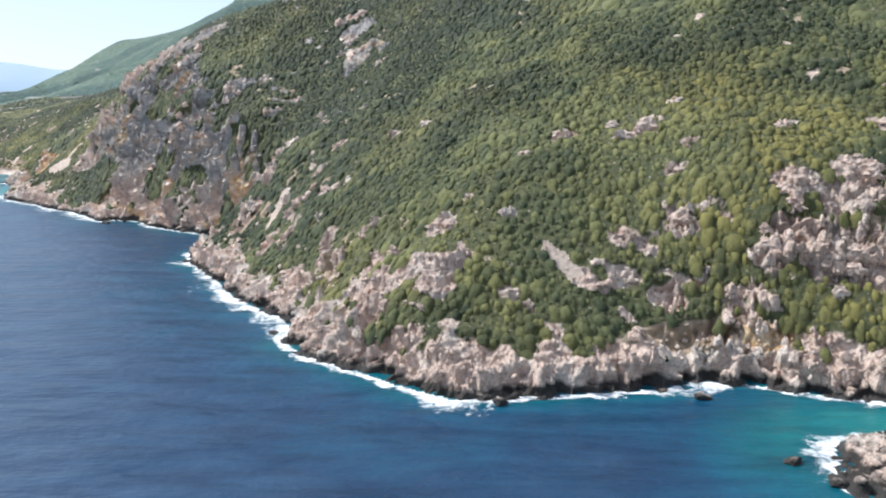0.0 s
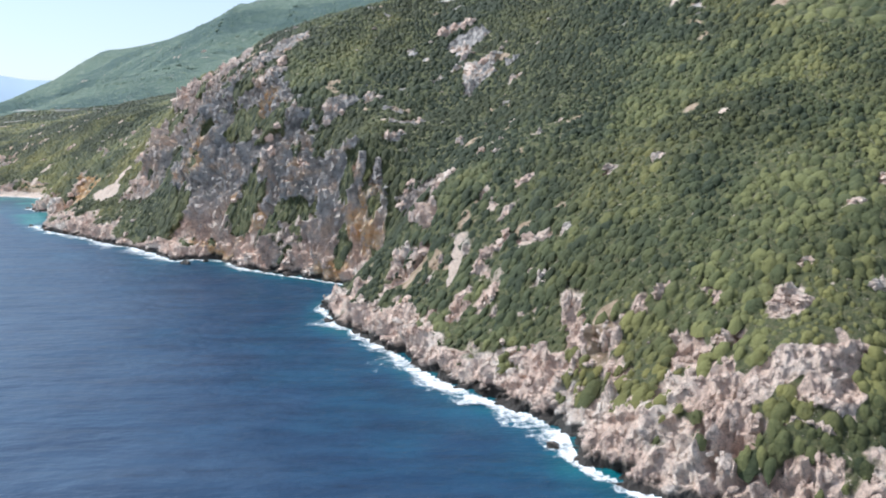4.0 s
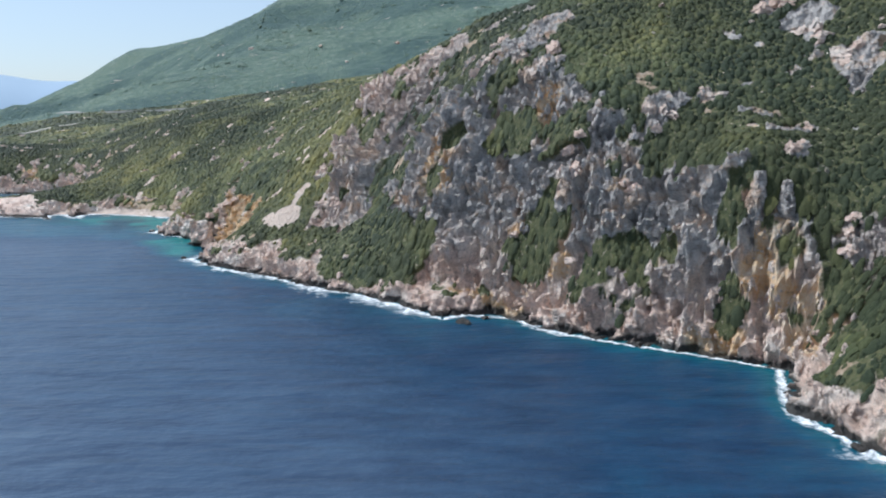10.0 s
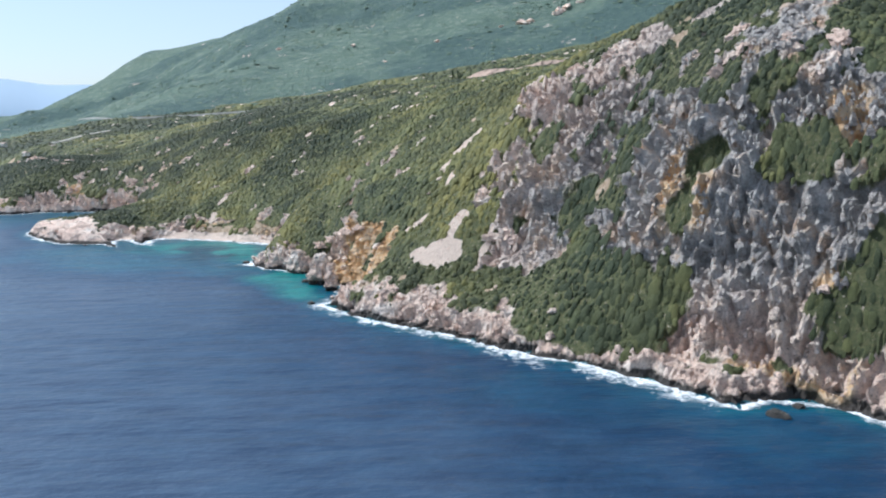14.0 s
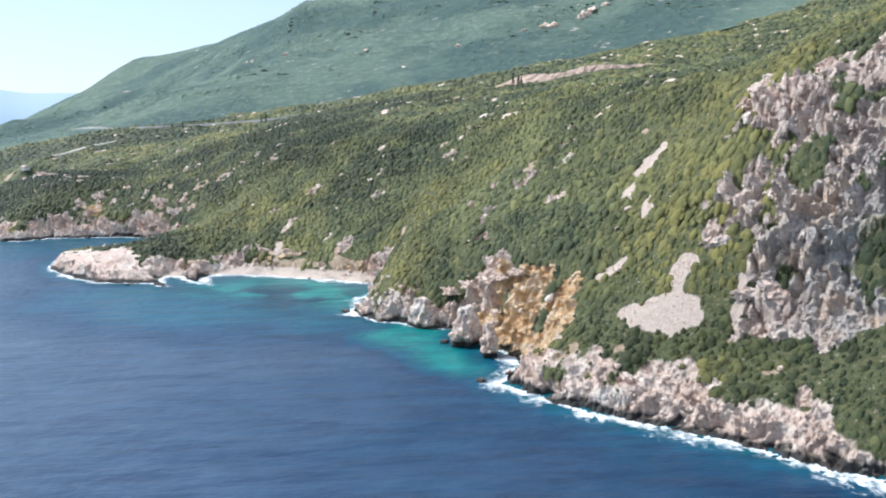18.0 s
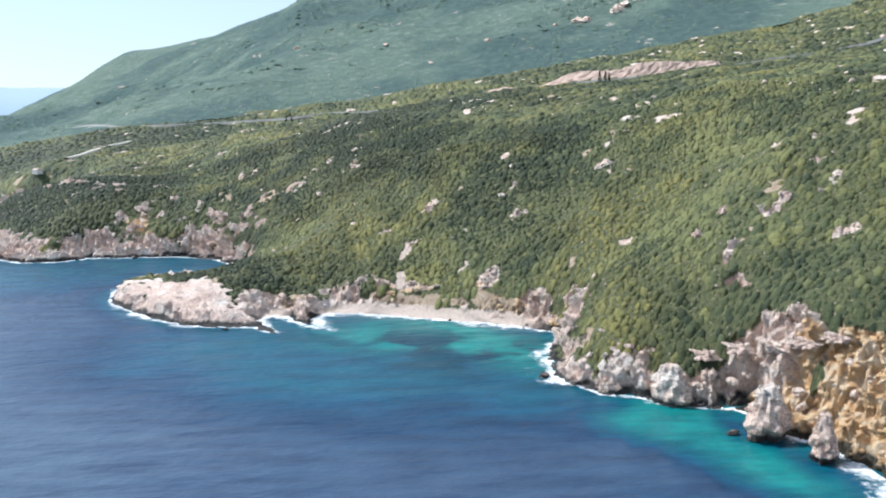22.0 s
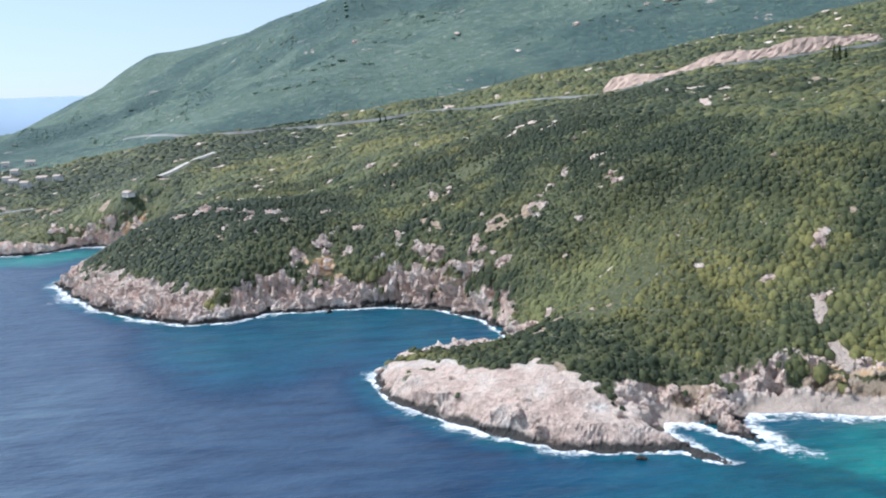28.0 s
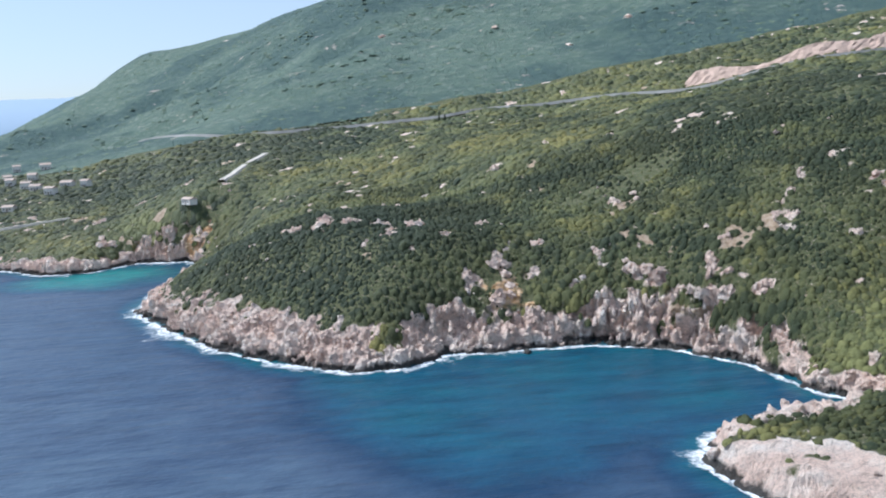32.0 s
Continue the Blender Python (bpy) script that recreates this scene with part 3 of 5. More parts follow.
# crags and boulder heaps that stand out of the scrub: x, y, half length, half width, turn
CRAG_PLAN = {
    "near slope": [(29, 192, 3.6, 0), (45, 189, 5, 10), (54, 181, 2.6, 0), (40, 194, 2, 40), (76, 183, 3, 0), (18, 188, 2.6, 20), (70, 163, 6, 0), (83, 165, 5, 30), (64, 153, 4.2, 0), (74, 149, 5, 0), (37, 163, 3.2, 0),
                   (49, 163, 2.8, 0), (-1, 172, 4.5, 15), (6, 178, 1.6, 0), (13, 170, 2.2, 0), (50, 174, 2.6, 0), (-10, 170, 3, 0), (-15, 188, 2.4, 0), (-14, 236, 2.2, 0), (-5, 229, 2, 0)],
    "second slope": [(-41, 279, 2.6, 0), (-49, 228, 3.4, 30), (-39, 236, 4, 30), (-33, 230, 2.4, 0), (-63, 258, 4.4, 30), (-37, 271, 2.6, 0), (-32, 251, 3, 20), (-44, 222, 4, 60), (-37, 244, 2.2, 0), (-26, 224, 2, 0),
                     (-35, 228, 2.2, 0), (-32, 215, 3, 30), (-52, 274, 4.5, 45), (-59, 254, 4, 40), (-25, 331, 3, 30), (-62, 300, 4, 45), (-45, 305, 2.6, 0), (-58, 330, 3, 40), (-30, 290, 2, 0), (-66, 318, 4, 45)],
    "cliff head": [(-116, 380, 7, 40), (-88, 351, 6, 40), (-38, 353, 6, 80), (-40, 368, 6, 60), (-43, 388, 7, 30), (-75, 352, 4, 30), (-131, 400, 5, 30), (-121, 390, 4, 30), (-146, 448, 6, 30), (-160, 458, 5, 40),
                   (-172, 468, 5, 30), (-168, 470, 4, 0), (-181, 447, 6, 60), (-185, 430, 6, 60), (-190, 447, 4.5, 60), (-113, 353, 5, 40), (-100, 341, 4, 40), (-136, 420, 4, 40), (-125, 412, 4, 40), (-104, 400, 3, 0)],
    "bay slope": [(-236, 520, 3.4, 20), (-217, 504, 2.8, 0), (-239, 617, 4.5, 0), (-239, 533, 2.4, 0), (-231, 536, 2.4, 0), (-301, 634, 4.4, 30), (-309, 618, 3, 0), (-330, 714, 2.4, 0), (-397, 728, 4, 0), (-284, 590, 3, 0),
                  (-365, 668, 2, 0), (-294, 671, 1.8, 0), (-278, 560, 4, 60), (-272, 545, 3.5, 60), (-285, 578, 3, 30), (-330, 741, 3, 0), (-372, 703, 3, 0), (-318, 628, 3, 0), (-330, 720, 2, 0), (-345, 592, 2.4, 0)],
    "next head": [(-489, 794, 6, 20), (-480, 790, 4, 0), (-457, 781, 5, 20), (-450, 757, 3, 0), (-435, 745, 4.5, 10), (-421, 753, 3, 0), (-435, 735, 6, 0), (-400, 730, 3, 0), (-394, 724, 4, 0), (-415, 733, 2.6, 0),
                  (-391, 862, 3, 0), (-366, 843, 3.4, 0), (-416, 853, 4, 0), (-552, 925, 6, 0), (-470, 786, 4, 20), (-466, 779, 3, 0), (-500, 797, 4, 20), (-603, 935, 6, 0), (-409, 725, 3, 0), (-427, 740, 3, 0)],
}
CRAGS = [(x, y, r * 0.85, r * 0.5, turn) for places in CRAG_PLAN.values() for x, y, r, turn in places]


def inside(places, x, y):
    out = np.zeros(x.shape)
    for px, py, a, b, turn in places:
        reach = 1.5 * max(a, b)
        m = np.flatnonzero((np.abs(x - px) < reach) & (np.abs(y - py) < reach))
        c, s = math.cos(radians(turn)), math.sin(radians(turn))
        u, v = ((x[m] - px) * c + (y[m] - py) * s) / a, (-(x[m] - px) * s + (y[m] - py) * c) / b
        out[m] = np.maximum(out[m], np.clip(1.6 - 1.1 * np.sqrt(u * u + v * v), 0, 1))
    return out


def land(x, y, d):
    """Height of the bare land, with its shore ledge."""
    h = hill_height(x, y)
    sand = inside(BEACH, x, y)
    ledge = (4.0 + 1.9 * fbm(x, y, 0, 30, 3, 11)) * smooth(0, 5.5, d) * (1 - 0.85 * sand) * (1 - 0.65 * inside([(68, 106, 30, 18, 15)], x, y))
    h = np.maximum(h, 0) * smooth(-2, 10, d)
    up = np.maximum(h, ledge) + 0.25 * np.minimum(h, ledge)
    up = np.where(d > 0, up + fbm(x, y, 0, 26, 3, 3) * 2.2 * smooth(14, 60, d) + fbm(x, y, 0, 58, 2, 13) * 4.5 * smooth(30, 100, d), d * 0.9)
    return up


def covers(x, y, z, d, steep):
    """Bare rock, scree, soil, ochre and sand, each 0 to 1."""
    n1, n2 = fbm(x, y, z, 15, 4, 21), fbm(x, y, z, 5, 3, 31)
    wob = 0.9 * n2
    sand = inside(BEACH, x, y) * (z < 3.2)
    x, y = x + 2.6 * fbm(x, y, z, 8, 3, 23), y + 2.6 * fbm(x, y, z, 8, 3, 24)
    band = 6.0 + 2 * smooth(330, 250, y) + 4 * smooth(215, 165, y) + 5 * inside([(-214, 416, 30, 17, 130), (-505, 745, 55, 24, 128), (-440, 726, 40, 12, 170), (-560, 820, 20, 40, 0)], x, y) + 6 * fbm(x, y, 0, 30, 2, 41) + 8 * n2
    wall = 1.15 + 1.0 * (1 - smooth(0.2, 0.6, inside(CLIFFS, x, y)))
    fringe = smooth(0.2, 0.34, fbm(x, y, z, 7, 3, 33)) * (1 - smooth(5, 28, d - band)) * (y < 350)
    rock = np.maximum(np.maximum(1 - smooth(band - 3, band + 4, d), fringe), smooth(wall, wall + 0.5, steep + 0.8 * n1 + 0.8 * n2))
    rock = np.maximum(rock, smooth(0.35, 0.6, inside(BARE, x, y) + 0.8 * n1 + 0.7 * n2))
    rock = np.maximum(rock, inside(CRAGS, x, y))
    rock = rock * (1 - smooth(0.3, 0.6, inside(GREEN, x, y) + 0.4 * wob))
    plants = smooth(0.14, 0.32, fbm(x, y, z * 0.7, 12, 4, 77)) * smooth(0.1, 0.5, inside(CLIFFS, x, y)) * (1 - 0.8 * inside([(-172, 446, 26, 18, 130)], x, y)) * (z > np.where(y > 455, 4, 9)) * (1 - 0.85 * smooth(0.1, 0.5, inside(OCHRE, x, y)))
    plants = np.maximum(plants, smooth(0.3, 0.6, inside([(-228, 464, 2.4, 1.4, 60), (-235, 479, 2.2, 1.2, 0), (-224, 468, 2.4, 1.4, 0)], x, y)))
    rock = rock * (1 - plants)
    scree = smooth(0.35, 0.55, inside(SCREE, x, y) + 0.75 * wob)
    soil = np.maximum(smooth(0.36, 0.5, fbm(x, y, z, 9, 3, 51)) * smooth(0, 0.25, n1), smooth(0.3, 0.6, inside(EARTH, x, y) + 0.5 * wob)) * (d > 4)
    ochre = np.maximum(smooth(0.2, 0.6, inside(OCHRE, x, y) + 0.5 * n2), 0.78 * smooth(0.3, 0.7, inside(TAN, x, y) + 0.5 * n2))
    rock = np.maximum(rock, smooth(0.35, 0.6, inside(OCHRE, x, y) + 0.5 * n2) * (1 - 0.9 * plants))
    ochre = ochre * (1 - 0.6 * plants)
    return rock, np.maximum(scree, sand), soil, ochre, sand


def mesh_from(name, verts, faces, material, attrs=None, smooth_shade=True):
    """A mesh from arrays: verts n x 3, faces m x k."""
    me = bpy.data.meshes.new(name)
    m, k = faces.shape
    me.vertices.add(len(verts))
    me.vertices.foreach_set("co", np.ascontiguousarray(verts, np.float32).ravel())
    me.loops.add(m * k)
    me.loops.foreach_set("vertex_index", np.ascontiguousarray(faces, np.int32).ravel())
    me.polygons.add(m)
    me.polygons.foreach_set("loop_start", np.arange(0, m * k, k, dtype=np.int32))
    me.polygons.foreach_set("use_smooth", np.full(m, smooth_shade))
    me.update(calc_edges=True)
    for key, values in (attrs or {}).items():
        me.attributes.new(key, "FLOAT", "POINT").data.foreach_set("value", np.ascontiguousarray(values, np.float32))
    me.materials.append(material)
    return me


def grid(x0, x1, y0, y1, step):
    xs, ys = np.arange(x0, x1 + step / 2, step), np.arange(y0, y1 + step / 2, step)
    gx, gy = np.meshgrid(xs, ys)
    i = np.arange(gx.size).reshape(gx.shape)
    quads = np.stack([i[:-1, :-1], i[:-1, 1:], i[1:, 1:], i[1:, :-1]], -1).reshape(-1, 4)
    return gx.ravel(), gy.ravel(), quads


def keep_quads(mask, quads, *arrays):
    quads = quads[mask[quads].all(1)]
    used = np.zeros(len(mask), bool)
    used[quads] = True
    index = np.cumsum(used) - 1
    return (index[quads], *(a[used] for a in arrays))


LAND_TABLE = raster(-1020, 320, 50, 1200, 2.0, lambda x, y: land(x, y, coast_distance(x, y)))
SLOPE_Y, SLOPE_X = (np.pad(g, 0) for g in np.gradient(LAND_TABLE[0], 2.0))


def steepness(x, y):
    return sample((SLOPE_X, *LAND_TABLE[1:]), x, y), sample((SLOPE_Y, *LAND_TABLE[1:]), x, y)


def ground_patch(x0, x1, y0, y1, step, near, far, sink=0.0, hole=None):
    gx, gy, quads = grid(x0, x1, y0, y1, step)
    quads, gx, gy = keep_quads(near_shore(gx, gy, near, far), quads, gx, gy)
    d = coast_distance(gx, gy)
    wanted = (d > near) & (d < far)
    if hole:
        wanted &= ~((gx > hole[0]) & (gx < hole[1]) & (gy > hole[2]) & (gy < hole[3]) & (d < hole[4]))
    quads, gx, gy, d = keep_quads(wanted, quads, gx, gy, d)
    z = land(gx, gy, d)
    hx, hy = steepness(gx, gy)
    steep = np.hypot(hx, hy)
    rock, scree, soil, ochre, sand = covers(gx, gy, z, d, steep)
    # rough rock: crests and clefts pushed out along the slope's normal, ribbed on the cliffs
    rough = (ridged(gx, gy, z * 0.8, 7.0, 3, 3) - 0.5) * 6.5 + (ridged(gx, gy, z, 2.6, 3, 8) - 0.5) * 3.4
    rough += fbm(gx, gy, z * 0.25, 13, 3, 61) * 7.5 * smooth(1.0, 1.8, steep)
    rough += (ridged(gx, gy, z * 0.18, 5.5, 2, 17) - 0.5) * 5.0 * smooth(0.9, 1.6, steep)
    m = np.flatnonzero(rock > 0.05)
    if step < 2:  # broken into blocks with open joints
        for size, deep, seed in ((4.6, 1.9, 5), (1.9, 1.1, 6)):
            wx, wy = gx[m] + 0.5 * fbm(gx[m], gy[m], z[m], 3, 2, 27), gy[m] + 0.5 * fbm(gx[m], gy[m], z[m], 3, 2, 28)
            f1, f2 = cells(wx, wy, z[m] * (0.7 - 0.4 * smooth(1.0, 1.8, steep[m])), size, seed)
            deep = deep * (0.4 + 0.6 * smooth(0.7, 1.4, steep[m]))
            rough[m] += (np.clip((f2 - f1) * 3.2, 0, 1) - 0.75) * deep * 1.5 - f1 * deep * 0.5
    slab = smooth(0.2, 0.6, inside([(-383, 598, 30, 14, 128), (-406, 628, 20, 12, 118)], gx, gy))
    along, across = gx * math.cos(2.4) + gy * math.sin(2.4), gy * math.cos(2.4) - gx * math.sin(2.4)
    rough += slab * (ridged(along * 0.14, across, 0 * gx, 2.4, 2, 19) - 0.5) * 8.0  # bedding of the tilted slab
    amount = rock * (1 - 0.25 * ochre) * (1 - 0.72 * slab) * (1 - scree) * smooth(0, 3, d + 1.0) * np.clip(0.28 + steep * 0.4, 0, 0.85) * (1 if step < 2 else 0.5)
    length = np.sqrt(1 + hx * hx + hy * hy)
    push = rough * amount
    verts = np.stack([gx - hx / length * push, gy - hy / length * push, z + push / length - sink + fbm(gx, gy, 0, 4, 2, 71) * 0.25 * (d > 2) * (1 - 0.85 * scree)], 1)
    return verts, quads, {"rock": rock, "scree": scree, "soil": soil, "ochre": ochre, "sand": sand, "slab": slab}


def joined(patches):
    verts, quads, attrs, base = [], [], {}, 0
    for v, q, a in patches:
        verts.append(v)
        quads.append(q + base)
        base += len(v)
        for key, values in a.items():
            attrs.setdefault(key, []).append(values)
    return np.concatenate(verts), np.concatenate(quads), {k: np.concatenate(v) for k, v in attrs.items()}


near_patch = ground_patch(-700, 112, 84, 1010, 0.62, -4, 64)
high_patch = ground_patch(-206, -14, 300, 482, 0.9, 61, 116, 0.1)
mid_patch = ground_patch(-1010, 310, 60, 1190, 4.0, 59, 900, 0.2, (-202, -18, 304, 478, 112))
verts, quads, attrs = joined([near_patch, high_patch, mid_patch])
ground = tagged(new("ground", mesh_from("ground", verts, quads, GROUND, attrs, False)), "steep limestone coast with rocky shore and scrubby hillside soil", "hillside", kind="structure")


def far_land(x, y, d):
    return np.where(d > 0, np.maximum(hill_height(x, y), 1.5) * smooth(-2, 12, d) + fbm(x, y, 0, 220, 4, 81) * 22 * smooth(1150, 1500, y) + (ridged(x, y, 0 * x, 260, 3, 83) - 0.55) * 46 * smooth(1180, 1450, y) * (1 - smooth(1700, 1950, y)), d * 0.5) - 0.9


gx, gy, quads = grid(-2600, 3000, -800, 4600, 20)
d = coast_distance(gx, gy)
hole = (d > -30) & (d < 870) & (gx > -985) & (gx < 285) & (gy > 85) & (gy < 1165) & ~((d < 70) & ((gx > 80) | (gx < -680)))
quads, gx, gy, d = keep_quads((d > -20) & ~hole, quads, gx, gy, d)
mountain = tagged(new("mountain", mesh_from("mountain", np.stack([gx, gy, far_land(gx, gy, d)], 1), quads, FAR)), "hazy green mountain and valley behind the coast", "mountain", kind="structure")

# far ranges across the bay, the haze painted as one pale blue colour
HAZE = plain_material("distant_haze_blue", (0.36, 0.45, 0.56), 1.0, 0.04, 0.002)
bx = np.linspace(-4300, -300, 90)
top = 135 + 165 * (0.75 + 0.5 * fbm(bx, 0 * bx, 0, 900, 4, 111)) * smooth(-600, -1500, bx)
by = 4380 - 0.05 * (bx + 2000)
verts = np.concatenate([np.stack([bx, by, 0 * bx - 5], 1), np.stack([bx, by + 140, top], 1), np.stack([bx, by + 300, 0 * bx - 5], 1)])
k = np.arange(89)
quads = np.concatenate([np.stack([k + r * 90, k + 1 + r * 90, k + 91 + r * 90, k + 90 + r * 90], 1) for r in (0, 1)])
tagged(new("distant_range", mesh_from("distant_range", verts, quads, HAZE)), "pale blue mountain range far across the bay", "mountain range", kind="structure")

# ---- sea ----
def sea_patch(x0, x1, y0, y1, step, hole=None):
    gx, gy, quads = grid(x0, x1, y0, y1, step)
    d = coast_distance(gx, gy)
    wx, wy = gx + 12 * fbm(gx, gy, 0, 34, 3, 95), gy + 12 * fbm(gx, gy, 0, 34, 3, 96)
    mask = d < 24 if step < 10 else np.ones(len(d), bool)
    if hole:
        mask &= ~((gx > hole[0]) & (gx < hole[1]) & (gy > hole[2]) & (gy < hole[3]))
    quads, gx, gy, d, wx, wy = keep_quads(mask, quads, gx, gy, d, wx, wy)
    bays = np.maximum(1.0 * inside([(-308, 564, 46, 24, 150), (-290, 548, 30, 22, 130), (88, 112, 42, 26, 10), (-256, 472, 26, 9, 112), (-262, 492, 14, 12, 60), (-600, 890, 40, 25, 0)], wx, wy),
                      np.maximum(0.24 * inside([(70, 100, 90, 40, 0)], wx, wy), 0.44 * inside([(-425, 690, 60, 42, 0), (-325, 545, 95, 55, -30), (-470, 700, 70, 30, 110)], wx, wy)))
    # real shallows, then a wide falloff from painted shade inshore to painted sheen offshore
    shoal_and_sheen = np.maximum(bays, np.maximum(0.62 * np.exp(np.minimum(d, 0) / 9.0), (0.33 - 0.14 * smooth(360, 540, gy)) * np.exp(np.minimum(d, 0) / 120.0)))
    weed = inside([(-300, 545, 46, 20, -30), (70, 108, 22, 9, 10)], gx, gy)
    return np.stack([gx, gy, 0 * gx], 1), quads, {"shoal_and_sheen": shoal_and_sheen, "weed": weed}


verts, quads, attrs = joined([sea_patch(-700, 300, -100, 1000, 5), sea_patch(-4700, 1300, -1400, 4500, 100, (-650, 250, -50, 950))])
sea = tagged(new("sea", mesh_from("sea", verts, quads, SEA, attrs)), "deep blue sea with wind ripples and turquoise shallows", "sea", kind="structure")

gx, gy, quads = grid(-700, 110, 80, 1000, 0.8)
quads, gx, gy = keep_quads(near_shore(gx, gy, -24, 2), quads, gx, gy)
d = coast_distance(gx, gy)
reach = 3.0 + 11 * np.maximum(fbm(gx, gy, 0, 24, 3, 91), -0.2) + 6.0 * fbm(gx, gy, 0, 7, 3, 92)
reach = np.maximum(reach * (1 - 0.6 * inside([(-90, 300, 30, 22, 0), (-395, 690, 40, 40, 0), (80, 122, 20, 8, 0)], gx, gy)), 0.9)
thick = 1 - np.clip(-d / (reach * 1.5), 0, 1)
quads, gx, gy, d, thick = keep_quads((d < 1.6) & (d > -reach * 1.5), quads, gx, gy, d, thick)
foam = tagged(new("surf", mesh_from("surf", np.stack([gx, gy, 0.12 + 0.22 * fbm(gx, gy, 0, 2.5, 2, 93)], 1), quads, FOAM, {"thick": thick})), "white surf breaking along the rocks", "surf", kind="stuff")


# ---- scrub ----
def shrub_shape(rng, rings, around, tufts):
    """A low crumpled bush: a rough dome set with leafy tufts. Triangles only."""
    pts, tris = [], []
    for r in range(rings):
        a = (r / rings) * math.pi / 2
        for k in range(around):
            b = 2 * math.pi * (k + 0.5 * (r % 2)) / around
            s = rng.uniform(0.55, 1.1)
            pts.append((math.cos(a) * math.cos(b) * 0.5 * s, math.cos(a) * math.sin(b) * 0.5 * s, -0.12 + 1.0 * math.sin(a) * rng.uniform(0.6, 1.1)))
    pts.append((rng.uniform(-0.12, 0.12), rng.uniform(-0.12, 0.12), 0.82))
    for r in range(rings - 1):
        for k in range(around):
            a, b = r * around + k, r * around + (k + 1) % around
            tris += [(a, b, a + around), (b, b + around, a + around)]
    for k in range(around):
        tris.append(((rings - 1) * around + k, (rings - 1) * around + (k + 1) % around, rings * around))
    for _ in range(tufts):
        a, b = math.asin(rng.uniform(0.02, 0.99)), rng.uniform(0, 2 * math.pi)
        n = Vector((math.cos(a) * math.cos(b), math.cos(a) * math.sin(b), math.sin(a)))
        out = rng.uniform(0.6, 1.15)
        c = Vector((n.x * 0.47 * out, n.y * 0.47 * out, -0.05 + n.z * 0.86 * out))
        face = (n + 0.75 * Vector((rng.uniform(-1, 1), rng.uniform(-1, 1), rng.uniform(-1, 1)))).normalized()
        u = face.cross(Vector((rng.uniform(-1, 1), rng.uniform(-1, 1), rng.uniform(-1, 1)))).normalized()
        side = u.cross(face).normalized()
        w, l = rng.uniform(0.06, 0.12), rng.uniform(0.12, 0.22)
        i = len(pts)
        pts += [tuple(c - side * w - u * l * 0.5), tuple(c + side * w - u * l * 0.5), tuple(c + u * l)]
        tris.append((i, i + 1, i + 2))
    return np.array(pts), np.array(tris)


def scatter(name, x, y, z, size, tall, tone, shapes, material, label, category, rng, soft=True, lean=None):
    verts, faces, tones, base = [], [], [], 0
    pick = rng.integers(0, len(shapes), len(x))
    turn = rng.uniform(0, 2 * math.pi, len(x))
    for s, (pts, tris) in enumerate(shapes):
        m = pick == s
        c, sn = np.cos(turn[m])[:, None], np.sin(turn[m])[:, None]
        px, py, pz = pts[None, :, 0], pts[None, :, 1], pts[None, :, 2]
        vx = x[m][:, None] + size[m][:, None] * (c * px - sn * py)
        vy = y[m][:, None] + size[m][:, None] * (sn * px + c * py)
        vz = z[m][:, None] + tall[m][:, None] * pz
        if lean:  # low growth follows the slope
            vz += (vx - x[m][:, None]) * lean[0][m][:, None] + (vy - y[m][:, None]) * lean[1][m][:, None]
        v = np.stack([vx, vy, vz], -1).reshape(-1, 3)
        verts.append(v)
        faces.append((tris[None] + (np.arange(m.sum()) * len(pts))[:, None, None]).reshape(-1, 3) + base)
        tones.append(np.repeat(tone[m], len(pts)))
        base += len(v)
    me = mesh_from(name, np.concatenate(verts), np.concatenate(faces), material, {"tone": np.concatenate(tones)}, soft)
    return tagged(new(name, me), label, category, kind="stuff")


rs = random.Random(4)
SHAPES = [shrub_shape(rs, 2, 6, 6) for _ in range(24)]
FAR_SHAPES = [shrub_shape(rs, 2, 6, 3) for _ in range(8)]
DOTS = [shrub_shape(rs, 2, 5, 2) for _ in range(5)]
rng = np.random.default_rng(7)


def shrub_field(x0, x1, y0, y1, step, near, far, skip=None):
    gx, gy, _ = grid(x0, x1, y0, y1, step)
    gx, gy = gx + rng.uniform(-0.55, 0.55, gx.shape) * step, gy + rng.uniform(-0.55, 0.55, gy.shape) * step
    m = near_shore(gx, gy, near, far)
    gx, gy = gx[m], gy[m]
    d = coast_distance(gx, gy)
    m = (d > near) & (d < far)
    if skip:
        m &= ~((gx > skip[0]) & (gx < skip[1]) & (gy > skip[2]) & (gy < skip[3]) & (d < skip[4]))
    gx, gy, d = gx[m], gy[m], d[m]
    z = land(gx, gy, d)
    hx, hy = steepness(gx, gy)
    steep = np.hypot(hx, hy)
    rock, scree, soil, ochre, sand = covers(gx, gy, z, d, steep)
    bare = np.maximum.reduce([rock, scree * 1.6, soil * 0.85, sand * 1.5, ochre * 0.8, 0.75 * smooth(0.2, 0.6, inside(MEADOW, gx, gy))])
    m = rng.uniform(0, 1, gx.shape) > bare * 1.15 - 0.05
    m &= (z > 2.2) & off_the_roads(gx, gy)
    return gx[m], gy[m], z[m], (np.clip(hx[m], -1.3, 1.3), np.clip(hy[m], -1.3, 1.3))


# darker holm oak and juniper, plus cloud shade and sunlit slopes painted as bush tone
SUNLIT_SCRUB = [(-212, 472, 50, 34, 130), (-235, 540, 70, 45, 130), (-335, 645, 45, 25, 130), (45, 185, 60, 30, 10)]
